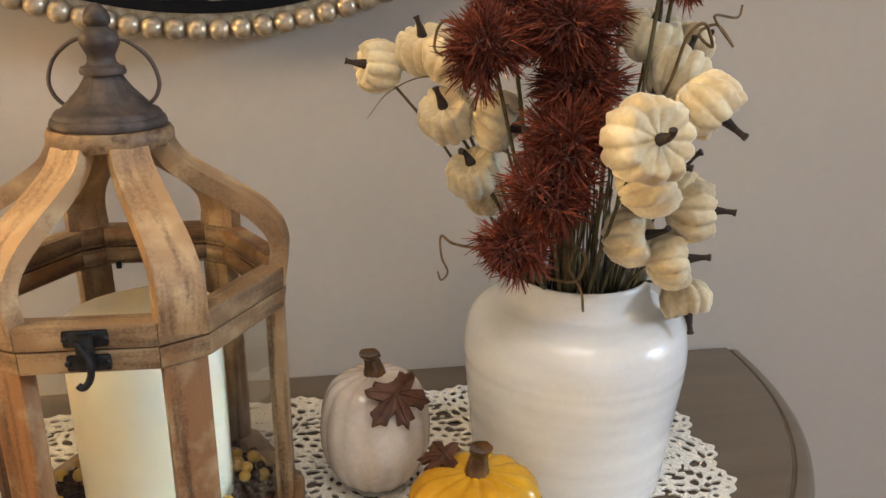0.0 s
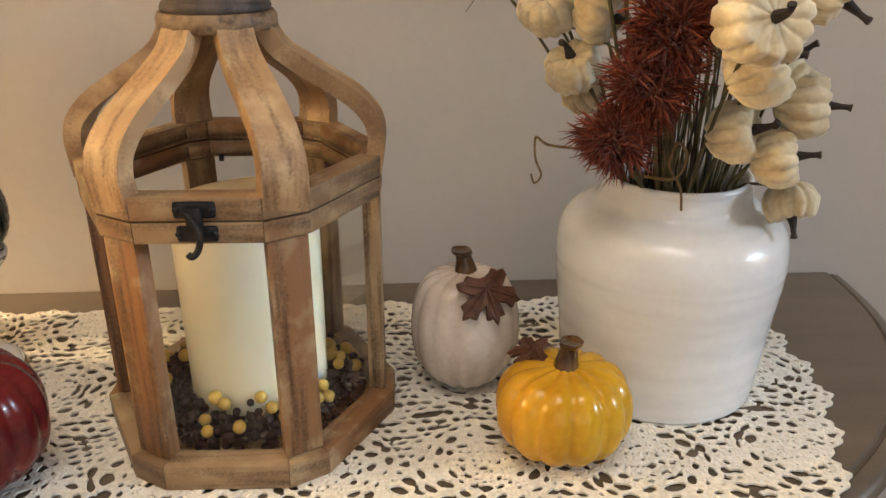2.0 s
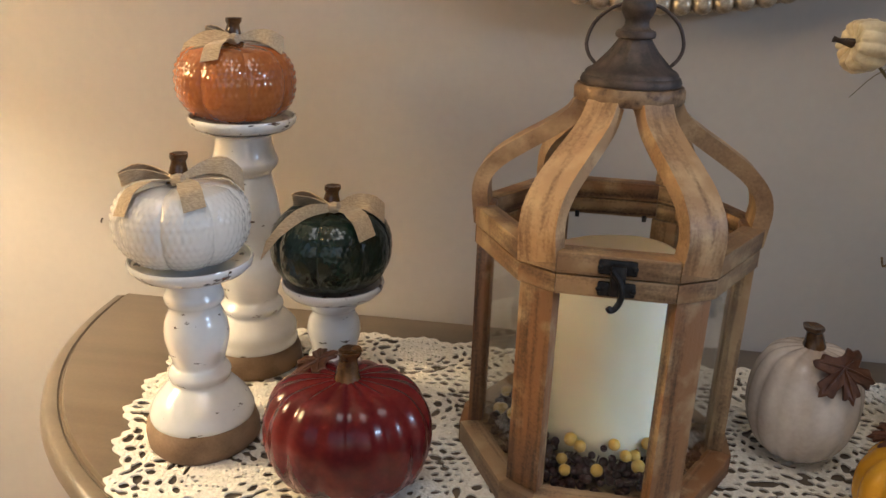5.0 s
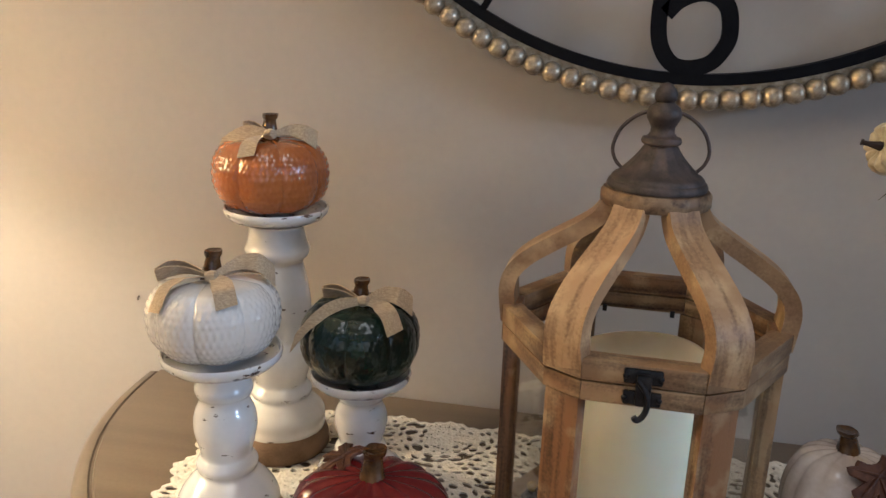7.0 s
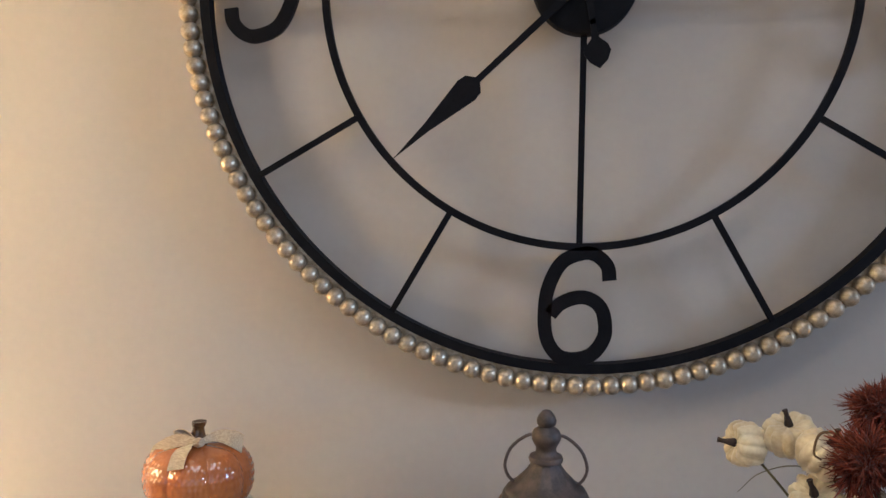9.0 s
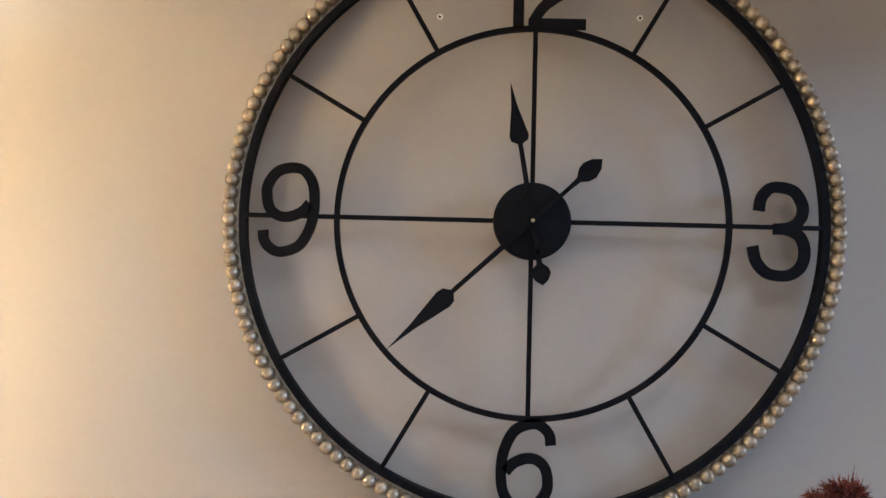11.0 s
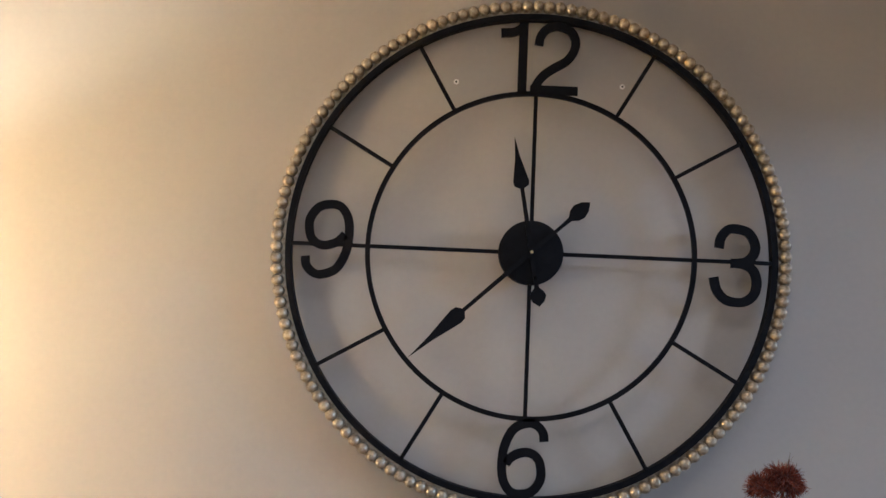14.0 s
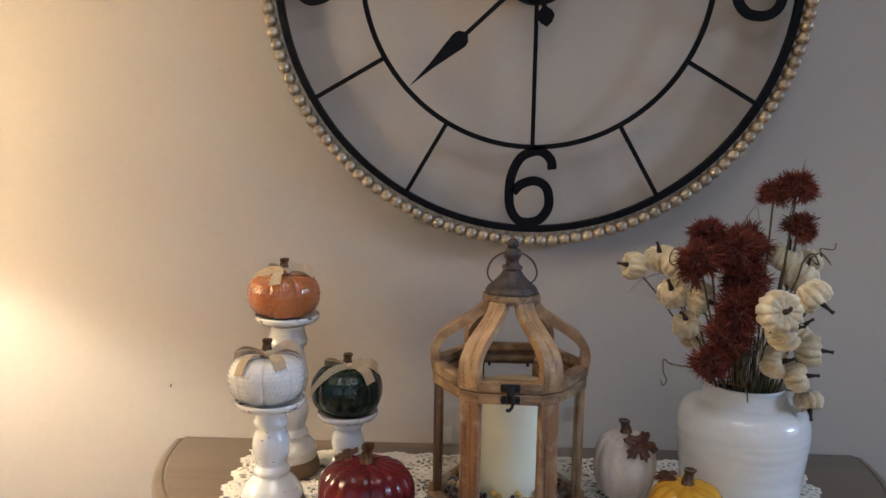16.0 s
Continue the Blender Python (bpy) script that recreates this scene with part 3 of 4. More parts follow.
for s in (-1, 1):
    arc = smooth_line([(s * 0.006, 0, 0.3740), (s * 0.018, 0, 0.3705), (s * 0.030, 0, 0.3600), (s * 0.0352, 0, 0.3460), (s * 0.0330, 0, 0.3360), (s * 0.0270, 0, 0.3290)], 6)
    part("ring_handle", tube(arc, 0.0014, 8), IRON, lantern)

# latch with its hook on the front rails
fy = hex_points(0.1105, 0.0160)[4][1].y
latch = part("latch", box(-0.0130, 0.0130, fy - 0.0022, fy - 0.0002, 0.2025, 0.2130, 0.0018), LATCHMETAL, lantern, "black iron latch")
bm = box(-0.0125, 0.0130, fy - 0.0020, fy + 0.0004, 0.1865, 0.1968, 0.0018)
box(-0.0048, 0.0056, fy - 0.0085, fy - 0.0022, 0.1885, 0.2110, 0.0024, bm=bm)
part("keeper", bm, LATCHMETAL, latch)
hook = smooth_line([(-0.004, fy - 0.007, 0.2075), (0.002, fy - 0.009, 0.2000), (0.0035, fy - 0.010, 0.1920), (0.0030, fy - 0.010, 0.1870), (0.0010, fy - 0.0105, 0.1825), (-0.0022, fy - 0.011, 0.1800), (-0.0045, fy - 0.011, 0.1822)], 5)
part("hook", tube(hook, 0.0022, 8), LATCHMETAL, latch)
for sx in (-0.0115, 0.0115):
    for z in (0.2075, 0.1915):
        part("screw_head", lathe([(0, 0.0014), (0.0015, 0.0010), (0.0022, 0)], 10), LATCHMETAL, latch).matrix_basis = pose(sx, fy - 0.0020, z, 90)
for sx in (-0.030, 0.030):
    part("hinge_pin", box(sx - 0.002, sx + 0.002, 0.0850, 0.0885, 0.1815, 0.1870, 0.0005), LATCHMETAL, lantern)

# the upper frame sits this much higher above the base
RAISE = 0.0045
for o in lantern.children:
    if o.name.startswith(("post", "glass_pane")):
        for v in o.data.vertices:
            if v.co.z > (0.1 if o.name.startswith("glass") else 0.0):
                v.co.z += RAISE
    elif not o.name.startswith("base"):
        o.matrix_basis = Matrix.Translation((0, 0, RAISE)) @ o.matrix_basis

# the pillar candle
candle = thing("pillar_candle", (-0.0340, -0.2240, REST + 0.0084), "thick ivory wax pillar candle inside the lantern", "candle")
wax = lathe([(0, 0), (0.053, 0), (0.0545, 0.002), (0.0550, 0.06), (0.0555, 0.12), (0.0555, 0.172), (0.0550, 0.1765), (0.053, 0.1790), (0.050, 0.1785), (0.045, 0.1730), (0, 0.1690)], 72)
for v in wax.verts:
    v.co.z *= 0.955
    if v.co.z > 0.155:
        a = math.atan2(v.co.y, v.co.x)
        v.co.z += (0.0045 * math.sin(a) + 0.0025 * math.sin(2 * a + 0.8)) * math.hypot(v.co.x, v.co.y) / 0.05
part("wax", wax, CANDLE, candle, smooth=180)

# ring of berries round the candle
berries = thing("berry_wreath", (-0.0380, -0.2230, REST + 0.0084), "wreath of yellow and dark berries round the candle", "berry wreath", turn=-4.0)
rng = random.Random(5)
ball = mesh_of("berry", lathe([(0, -1.0), (0.55, -0.83), (0.9, -0.4), (1.0, 0), (0.9, 0.42), (0.55, 0.83), (0.12, 1.0), (0, 0.94)], 14), BERRY, 180)
dark = mesh_of("dark_berry", lathe([(0, -1.0), (0.55, -0.83), (0.9, -0.4), (1.0, 0), (0.9, 0.42), (0.55, 0.83), (0.12, 1.0), (0, 0.94)], 12), DARKBERRY, 180)
spots = []
for i in range(1600):
    a, big = rng.uniform(0, 2 * math.pi), rng.random() < 0.19
    rr = rng.uniform(0.0046, 0.0058) if big else rng.uniform(0.0028, 0.0042)
    rad = rng.uniform(0.0610, 0.085)
    top = 0.030 - 0.45 * (rad - 0.061)
    h = top + rng.uniform(-0.006, 0.004) if big else rng.uniform(0.012, top)
    p = Vector((rad * math.cos(a), 0.95 * rad * math.sin(a), h))
    if all((p - q).length > 0.85 * (rr + s) for q, s in spots):
        spots.append((p, rr))
        o = new("berry" if big else "dark_berry", ball if big else dark)
        o.parent = berries
        o.matrix_basis = Matrix.Translation(p) @ Euler((rng.uniform(-1, 1), rng.uniform(-1, 1), 0)).to_matrix().to_4x4() @ Matrix.Diagonal((rr, rr, rr, 1))
    if len(spots) > 250:
        break
bm = bmesh.new()
for i in range(520):
    a, rad, rr = rng.uniform(0, 2 * math.pi), rng.uniform(0.055, 0.090), rng.uniform(0.0028, 0.0042)
    k = len(bm.verts)
    lathe([(0, -rr), (rr * 0.8, -rr * 0.55), (rr, 0), (rr * 0.8, rr * 0.55), (0, rr)], 8, bm=bm)
    bm.verts.ensure_lookup_table()
    p = Vector((rad * math.cos(a), 0.95 * rad * math.sin(a), rng.uniform(0.003, 0.016)))
    for v in bm.verts[k:]:
        v.co += p
tagged(part("seed_filling", bm, DARKBERRY, berries, "dark dried seeds"), kind="stuff")
bm = bmesh.new()
for i in range(260):
    a, rad = rng.uniform(0, 2 * math.pi), rng.uniform(0.05, 0.082)
    p = Vector((rad * math.cos(a), 0.90 * rad * math.sin(a), rng.uniform(0.001, 0.02)))
    d = Vector((rng.uniform(-1, 1), rng.uniform(-1, 1), rng.uniform(-0.2, 0.8))).normalized() * 0.008
    tube([p, p + d * 0.6 + Vector((0, 0, 0.001)), p + d], 0.0007, 4, bm=bm)
tagged(part("twigs", bm, DARKSTEM, berries, "tangle of thin dark twigs"), kind="stuff")


# ---- the wall clock ----
CZ = 1.58
clock = thing("wall_clock", (0, 0, CZ), "large open black metal wall clock with a beaded silver rim", "clock")


def flat_ring(r0, r1, y0, y1, seg=160):
    bm = bmesh.new()
    rows = [[bm.verts.new((r * math.sin(2 * math.pi * j / seg), y, r * math.cos(2 * math.pi * j / seg))) for j in range(seg)] for r, y in ((r0, y0), (r1, y0), (r1, y1), (r0, y1))]
    for i in range(4):
        a, b = rows[i], rows[(i + 1) % 4]
        for j in range(seg):
            k = (j + 1) % seg
            bm.faces.new((a[j], a[k], b[k], b[j]))
    return bm


def spoke(angle, r0, r1, w, y0, y1):
    bm = box(-w / 2, w / 2, y0, y1, r0, r1, 0.0006)
    bm.transform(Matrix.Rotation(radians(angle), 4, "Y"))
    return bm


part("outer_band", flat_ring(0.4160, 0.4268, -0.0225, -0.0070), BLACKMETAL, clock, "black metal outer band").location = (0, 0, 0.0025)
part("bead_backing", flat_ring(0.4269, 0.4500, -0.0135, -0.0030), BEADMETAL, clock, "aged silver-gold backing of the beads").location = (0, 0, 0.0030)
part("inner_ring", flat_ring(0.2790, 0.2872, -0.0230, -0.0170), BLACKMETAL, clock)
for h in (1, 2, 4, 5, 7, 8, 10, 11):
    part("hour_tick", spoke(30 * h, 0.2868, 0.4156, 0.0068, -0.0225, -0.0175), BLACKMETAL, clock)
for h, r1 in ((0, 0.2794), (3, 0.4156), (6, 0.2794), (9, 0.4156)):
    part("spoke", spoke(30 * h, 0.03, r1, 0.0068, -0.0222, -0.0178), BLACKMETAL, clock)
part("hub", lathe([(0, 0.033), (0.050, 0.033), (0.0555, 0.031), (0.0560, 0.028), (0.0560, 0.012), (0.030, 0.010), (0.028, -0.0118), (0, -0.0118)], 64), BLACKMETAL, clock).matrix_basis = pose(0, 0, 0, 90)
bead = mesh_of("bead", lathe([(0.0096, 0.0), (0.0102, 0.005), (0.0098, 0.010), (0.0080, 0.0140), (0.0052, 0.0162), (0.0046, 0.0166), (0, 0.0170)], 18), BEADMETAL, 35)
N_BEADS = 142
for i in range(N_BEADS):
    t = 2 * math.pi * i / N_BEADS
    b = new("bead", bead)
    b.parent = clock
    b.matrix_basis = pose(-0.0008 + 0.4416 * math.sin(t), -0.0115, 0.0030 + 0.4416 * math.cos(t), 90) @ Matrix.Diagonal((1.03, 1.03, 1.0, 1))


def numeral(name, text, cx, cz, strokes, wide):
    """A numeral cut from plate metal: strokes of one width along smooth lines, in metres round its middle."""
    bm = bmesh.new()
    for n, (pts, steps) in enumerate(strokes):
        line = [Vector((p[0], -0.0205 - 0.00002 * n, p[1])) for p in (smooth_line(pts, steps) if steps > 1 else pts)]
        sides = []
        for i in range(len(line)):
            d = line[min(i + 1, len(line) - 1)] - line[max(i - 1, 0)]
            sides.append(Vector((-d.z, 0, d.x)).normalized() * wide / 2)
        ribbon(line, sides, 0.0050 - 0.0001 * n, bm)
    o = part(name, bm, BLACKMETAL, clock, f"black metal numeral {text}", smooth=None)
    o.location = (cx, 0, cz)
    return o


def scaled(pts, w, h):
    return [(x * w, z * h) for x, z in pts]


SIX = [(1.0, 0.50), (0.93, 0.76), (0.60, 0.96), (0.18, 1.0), (-0.45, 0.83), (-0.85, 0.38), (-0.97, -0.10), (-0.90, -0.60), (-0.55, -0.93), (-0.04, -1.0), (0.50, -0.90), (0.84, -0.62), (0.90, -0.36), (0.78, -0.04), (0.45, 0.14), (0.02, 0.17), (-0.48, 0.05), (-0.80, -0.16)]
numeral("numeral_six", "6", -0.002, 1.231 - CZ, [(scaled(SIX, 0.0355, 0.0590), 6)], 0.0152)
numeral("numeral_nine", "9", -0.353, 1.589 - CZ, [(scaled([(-x, -z) for x, z in SIX], 0.0375, 0.0615), 6)], 0.0152)
numeral("numeral_three", "3", 0.353, 1.574 - CZ, [(scaled([(-0.76, 0.46), (-0.68, 0.74), (-0.35, 0.97), (0.10, 1.0), (0.62, 0.90), (0.92, 0.58), (0.84, 0.30), (0.48, 0.11), (0.0, 0.06), (-0.2, 0.06)], 0.0370, 0.0635), 6),
         (scaled([(0.0, 0.06), (0.48, 0.02), (0.86, -0.14), (1.0, -0.46), (0.86, -0.78), (0.46, -0.97), (0.0, -1.0), (-0.48, -0.93), (-0.86, -0.68), (-1.0, -0.34)], 0.0370, 0.0635), 6)], 0.0160)
numeral("numeral_one", "1", -0.0255, 0.348, [([(0.0, -0.066), (0.0, 0.064)], 1), ([(0.0, 0.058), (-0.009, 0.050), (-0.020, 0.0455), (-0.040, 0.0440)], 6)], 0.0158)
numeral("numeral_two", "2", 0.033, 0.348, [([(-0.031, 0.024), (-0.028, 0.040), (-0.016, 0.055), (0.004, 0.0600), (0.024, 0.052), (0.034, 0.034), (0.031, 0.014), (0.018, -0.004), (-0.004, -0.018), (-0.022, -0.032), (-0.033, -0.048), (-0.037, -0.058)], 6),
         ([(-0.044, -0.0575), (0.040, -0.0575)], 1)], 0.0156)


def pointer(name, tip, tail, y):
    """A spade-shaped clock pointer between its tip and its counterweight."""
    tip, tail = Vector(tip), Vector(tail)
    L, T = tip.length, tail.length
    out = [(-0.0030, -T * 0.5), (-0.0042, 0.0), (-0.0034, L * 0.535), (-0.0034, L * 0.550), (-0.0122, L * 0.575), (-0.0140, L * 0.610), (-0.0105, L * 0.69), (-0.0046, L * 0.82), (0.0, L)]
    full = out + [(-x, z) for x, z in out[::-1][1:]]
    bm = bmesh.new()
    for pts in (full, [(0.0025, -T * 0.45), (0.0042, -T * 0.66), (0.0120, -T * 0.74), (0.0142, -T * 0.82), (0.0095, -T * 0.92), (0.0, -T), (-0.0095, -T * 0.92), (-0.0142, -T * 0.82), (-0.0120, -T * 0.74), (-0.0042, -T * 0.66), (-0.0025, -T * 0.45)]):
        a, b = [bm.verts.new((x, y, z)) for x, z in pts], [bm.verts.new((x, y + 0.0016, z)) for x, z in pts]
        k = len(pts)
        bm.faces.new(a[::-1]), bm.faces.new(b)
        for i in range(k):
            bm.faces.new((a[i], a[(i + 1) % k], b[(i + 1) % k], b[i]))
    bm.transform(Matrix.Rotation(math.atan2(tip.x, tip.y), 4, "Y"))
    return part(name, bm, BLACKMETAL, clock, smooth=None)


pointer("minute_pointer", (-0.204, 1.391 - CZ), (0.100, 0.087), -0.0400)
pointer("hour_pointer", (-0.036, 0.200), (0.018, -0.092), -0.0365)
part("centre_pin", lathe([(0, 0.043), (0.0022, 0.0425), (0.003, 0.041), (0.003, 0.032)], 14), BRASS, clock, "small brass centre pin").matrix_basis = pose(0, 0, 0, 90)


# ---- ceramic pumpkins and their stands ----
def pumpkin_mesh(rx, ry, h, ribs, depth, dimple, foot=0.45, seg=96, full=2.3, phase=0.0, sharp=1.0, knobs=0.0, base=None):
    """A ribbed gourd standing on z = 0."""
    prof = []
    n = 84 if knobs else 26
    for i in range(n + 1):
        t = math.pi * i / n
        s, c = max(0.0, math.sin(t)), -math.cos(t)
        e = 2 / (base if base and c < 0 else full)
        r = s ** e
        z = 0.5 + 0.5 * math.copysign(abs(c) ** e, c)
        if z > 0.5 and r < 0.75:
            z -= dimple * (1 - (r / 0.75) ** 2)
        if z < 0.5 and r < foot:
            z = max(z, 0.0)
        prof.append((r, z))

    def form(a, i):
        g = abs(math.sin(ribs * a / 2 + phase)) ** sharp
        out = 1 - depth * (1 - g) * (0.35 + 0.65 * min(1.0, prof[i][0] * 1.2))
        if knobs and 14 < i < n - 8:
            b = math.sin(30 * a + math.pi * 0.5 * (i % 8 >= 4)) ** 2 * math.sin(math.pi * (i % 4) / 4) ** 2 * g ** 0.5
            out += knobs * b
        return out

    bm = bmesh.new()
    lathe(prof, seg, form, bm)
    for v in bm.verts:
        g = abs(math.sin(ribs * math.atan2(v.co.y, v.co.x) / 2 + phase)) ** sharp
        v.co.z = 0.5 + (v.co.z - 0.5) * (1 - 0.8 * depth * (1 - g) * min(1.0, 2.5 * math.hypot(v.co.x, v.co.y)))
    bm.transform(Matrix.Diagonal((rx, ry, h, 1)))
    return bm


def stem_mesh(h, r0, r1, lean=(0.0, 0.0), twist=0.5):
    bm = bmesh.new()
    rows = []
    for i in range(9):
        t = i / 8
        r = r0 * (1 - t) ** 1.6 + r1 * (1 - (1 - t) ** 1.6) * (0.72 if t < 0.85 else 1.0)
        rows.append([bm.verts.new((lean[0] * t * t + r * (1 + 0.05 * math.cos(5 * a + twist * t * 3)) * math.cos(a), lean[1] * t * t + r * (1 + 0.05 * math.cos(5 * a + twist * t * 3)) * math.sin(a), h * t))
                     for a in (2 * math.pi * j / 20 for j in range(20))])
    rows.append([bm.verts.new((lean[0] + 0.5 * r1 * math.cos(a), lean[1] + 0.5 * r1 * math.sin(a), h * 0.94)) for a in (2 * math.pi * j / 20 for j in range(20))])
    for a, b in zip(rows, rows[1:]):
        for j in range(20):
            bm.faces.new((a[j], a[(j + 1) % 20], b[(j + 1) % 20], b[j]))
    bm.faces.new(rows[0][::-1])
    bm.faces.new(rows[-1])
    return bm


def leaf_mesh(size, thick=0.0028, veins=True, curl=0.0):
    """A five-lobed leaf lying in its own plane, with raised veins."""
    tips = ((90, 1.0), (33, 0.98), (147, 0.98), (-26, 0.76), (206, 0.76))
    half = [(0.0, 1.0), (0.11, 0.80), (0.27, 0.79), (0.23, 0.62), (0.19, 0.44), (0.40, 0.54), (0.52, 0.69), (0.66, 0.58), (0.88, 0.56), (0.78, 0.37), (0.80, 0.20), (0.62, 0.14),
            (0.44, 0.08), (0.60, -0.06), (0.72, -0.18), (0.70, -0.37), (0.50, -0.36), (0.36, -0.48), (0.22, -0.36), (0.08, -0.30)]
    loop = half + [(-x, y) for x, y in half[:0:-1]]
    pts = []
    for i, (x, y) in enumerate(loop):
        x1, y1 = loop[(i + 1) % len(loop)]
        pts += [(size * x, size * y), (size * (x + x1) / 2 * 1.02, size * (y + y1) / 2 * 1.02)]
    bm = bmesh.new()
    top, mid, bot = ([bm.verts.new((s * x, s * y, z)) for x, y in pts] for s, z in ((0.90, thick), (1.0, thick * 0.45), (0.94, 0.0)))
    k = len(pts)
    for a, b in ((bot, mid), (mid, top)):
        for i in range(k):
            bm.faces.new((a[i], a[(i + 1) % k], b[(i + 1) % k], b[i]))
    c, d = bm.verts.new((0, 0, thick * 0.8)), bm.verts.new((0, 0, 0))
    for i in range(k):
        bm.faces.new((top[i], top[(i + 1) % k], c))
        bm.faces.new((bot[(i + 1) % k], bot[i], d))
    if veins:
        for t, L in tips:
            v = Vector((math.cos(radians(t)), math.sin(radians(t)), 0)) * size * L * 0.86
            tube([(0, 0, thick * 0.8), v * 0.5 + Vector((0, 0, thick * 0.95)), v + Vector((0, 0, thick))], [0.0014, 0.0010, 0.0004], 6, bm=bm)
    for v in bm.verts:
        v.co.z -= curl * (v.co.x ** 2 + v.co.y ** 2)
    return bm


def ribbed_pumpkin(name, place, label, glaze, rx, ry, h, ribs, depth, stem_h, lean, leaf, turn=0.0, dimple=0.10, full=2.4, sharp=0.7):
    p = thing(name, place, label, "pumpkin", turn=turn)
    part("body", pumpkin_mesh(rx, ry, h, ribs, depth, dimple, full=full, phase=0.4, sharp=sharp), glaze, p, smooth=180)
    z = h * (1 - dimple) - 0.002
    s = part("stem", stem_mesh(stem_h, max(0.0098, rx * 0.160), max(0.0084, rx * 0.135), lean), STEMGLAZE, p, "glossy brown stem")
    s.location = (0, 0, z)
    place, nrm, up, size = leaf
    lf = part("leaf", leaf_mesh(size, curl=6.0), LEAFGLAZE, p, "brown maple leaf")
    lf.matrix_basis = axes(place, nrm, up) @ pose(0, 0, 0, 0, 0, -90)
    return p


ribbed_pumpkin("red_pumpkin", (-0.235, -0.319, REST), "glossy dark red ceramic pumpkin on the lace", RED, 0.067, 0.057, 0.106, 15, 0.055, 0.026, (0.003, -0.001),
               ((-0.028, 0.021, 0.0985), (-0.22, -0.12, 0.95), (-1, 0.3, -0.15), 0.024), dimple=0.06)
ribbed_pumpkin("yellow_pumpkin", (0.204, -0.305, REST), "glossy mustard yellow ceramic pumpkin on the lace", YELLOW, 0.0516, 0.048, 0.0805, 12, 0.075, 0.022, (0.003, 0.0),
               ((-0.019, 0.023, 0.0742), (-0.18, -0.10, 0.95), (-1, 0.3, -0.15), 0.023), dimple=0.065)
ribbed_pumpkin("cream_pumpkin", (0.1385, -0.203, REST), "tall cream ceramic pumpkin with a brown maple leaf", CREAM, 0.0466, 0.0436, 0.1165, 14, 0.04, 0.020, (-0.004, 0.0),
               ((0.0135, -0.0322, 0.1055), (0.26, -0.80, 0.66), (0.14, -0.02, -1), 0.0310), dimple=0.07, full=2.2)


def bow(parent, r, h, turn, left_tail, tail, left_loop, right_loop, dimple=0.10, full=2.3):
    """A burlap bow tied round the stem; each tail or loop: bearing, reach as a share of the radius, lift of its end."""
    def over(deg, q, lift=0.002):
        """A point over the skin at a bearing and a share of the radius."""
        u = min(q, 1.0)
        z = 0.5 + 0.5 * max(0.0, 1 - u ** full) ** (1 / full)
        if u < 0.75:
            z -= dimple * (1 - (u / 0.75) ** 2)
        a = radians(deg - turn)
        return Vector((q * r * math.cos(a), q * r * math.sin(a), z * h + lift))

    def across(deg, wide, tilt):
        a = radians(deg - turn)
        return Vector((-math.sin(a) * wide, math.cos(a) * wide, tilt))

    tie = over(-65, 0.30, 0.0055)
    b = part("bow", lathe([(0, -0.0060), (0.0042, -0.0045), (0.0052, 0), (0.0042, 0.0045), (0, 0.0060)], 14), BURLAP, parent, "frayed tan burlap bow", at=None)
    b.matrix_basis = Matrix.Translation(tie) @ pose(0, 0, 0, 15, 80, 0)
    back = b.matrix_basis.inverted()

    def strip(name, pts, sides):
        bm = ribbon(pts, sides, 0.0007)
        bm.transform(back)
        part(name, bm, BURLAP, b)

    for deg, q, lift in (left_tail, tail):
        pts = [tie] + [over(deg, 0.30 + (q - 0.30) * k / 4, 0.0050 + (lift - 0.0050) * (k / 4) ** 2) for k in range(1, 5)]
        if deg > 180:
            steep = lift < -0.02
            end = tie + Vector((-q * r, (-0.62 if steep else -0.35) * q * r + 0.012, lift))
            puff = Vector((0, -0.004, 0.011)) if steep else Vector((0, 0, 0.006))
            pts = [tie, tie.lerp(end, 0.35) + puff, tie.lerp(end, 0.7) + puff * 0.95, end]
            line = smooth_line(pts, 5)
            strip("tail", line, [Vector((0.0010, 0.0022, 0.0045)) * (0.6 + 1.0 * min(1.0, i / 8)) for i in range(len(line))])
            continue
        line = smooth_line(pts, 5)
        strip("tail", line, [across(deg, 0.0036 + 0.0048 * min(1.0, i / 9), 0.0016) for i in range(len(line))])
    for deg, q, lift in (left_loop, right_loop):
        pts = [tie, over(deg - 7, q * 0.42, 0.0075 + lift * 0.4), over(deg - 9, q * 0.76, 0.0070 + lift * 0.7), over(deg - 3, q, 0.0050 + lift * 0.7), over(deg + 2, q * 0.78, 0.0052 + lift * 0.5), over(deg + 4, q * 0.45, 0.0058 + lift * 0.2), tie]
        line = smooth_line(pts, 5)
        n = len(line) - 1
        strip("loop", line, [across(deg, 0.0022 + 0.0044 * math.sin(math.pi * i / n), 0.0016 + 0.0054 * math.sin(math.pi * i / n)) for i in range(n + 1)])


BOWS = {"orange": ((212, 0.92, -0.014), (-92, 0.92, 0.0032), (196, 0.42, 0.004), (8, 0.82, 0.001)),
        "white": ((-122, 0.98, 0.0030), (-52, 0.92, 0.0030), (203, 0.82, 0.004), (24, 0.92, 0.010)),
        "dark green": ((226, 1.05, -0.034), (-38, 0.95, 0.0025), (192, 0.62, 0.004), (12, 0.86, 0.001))}


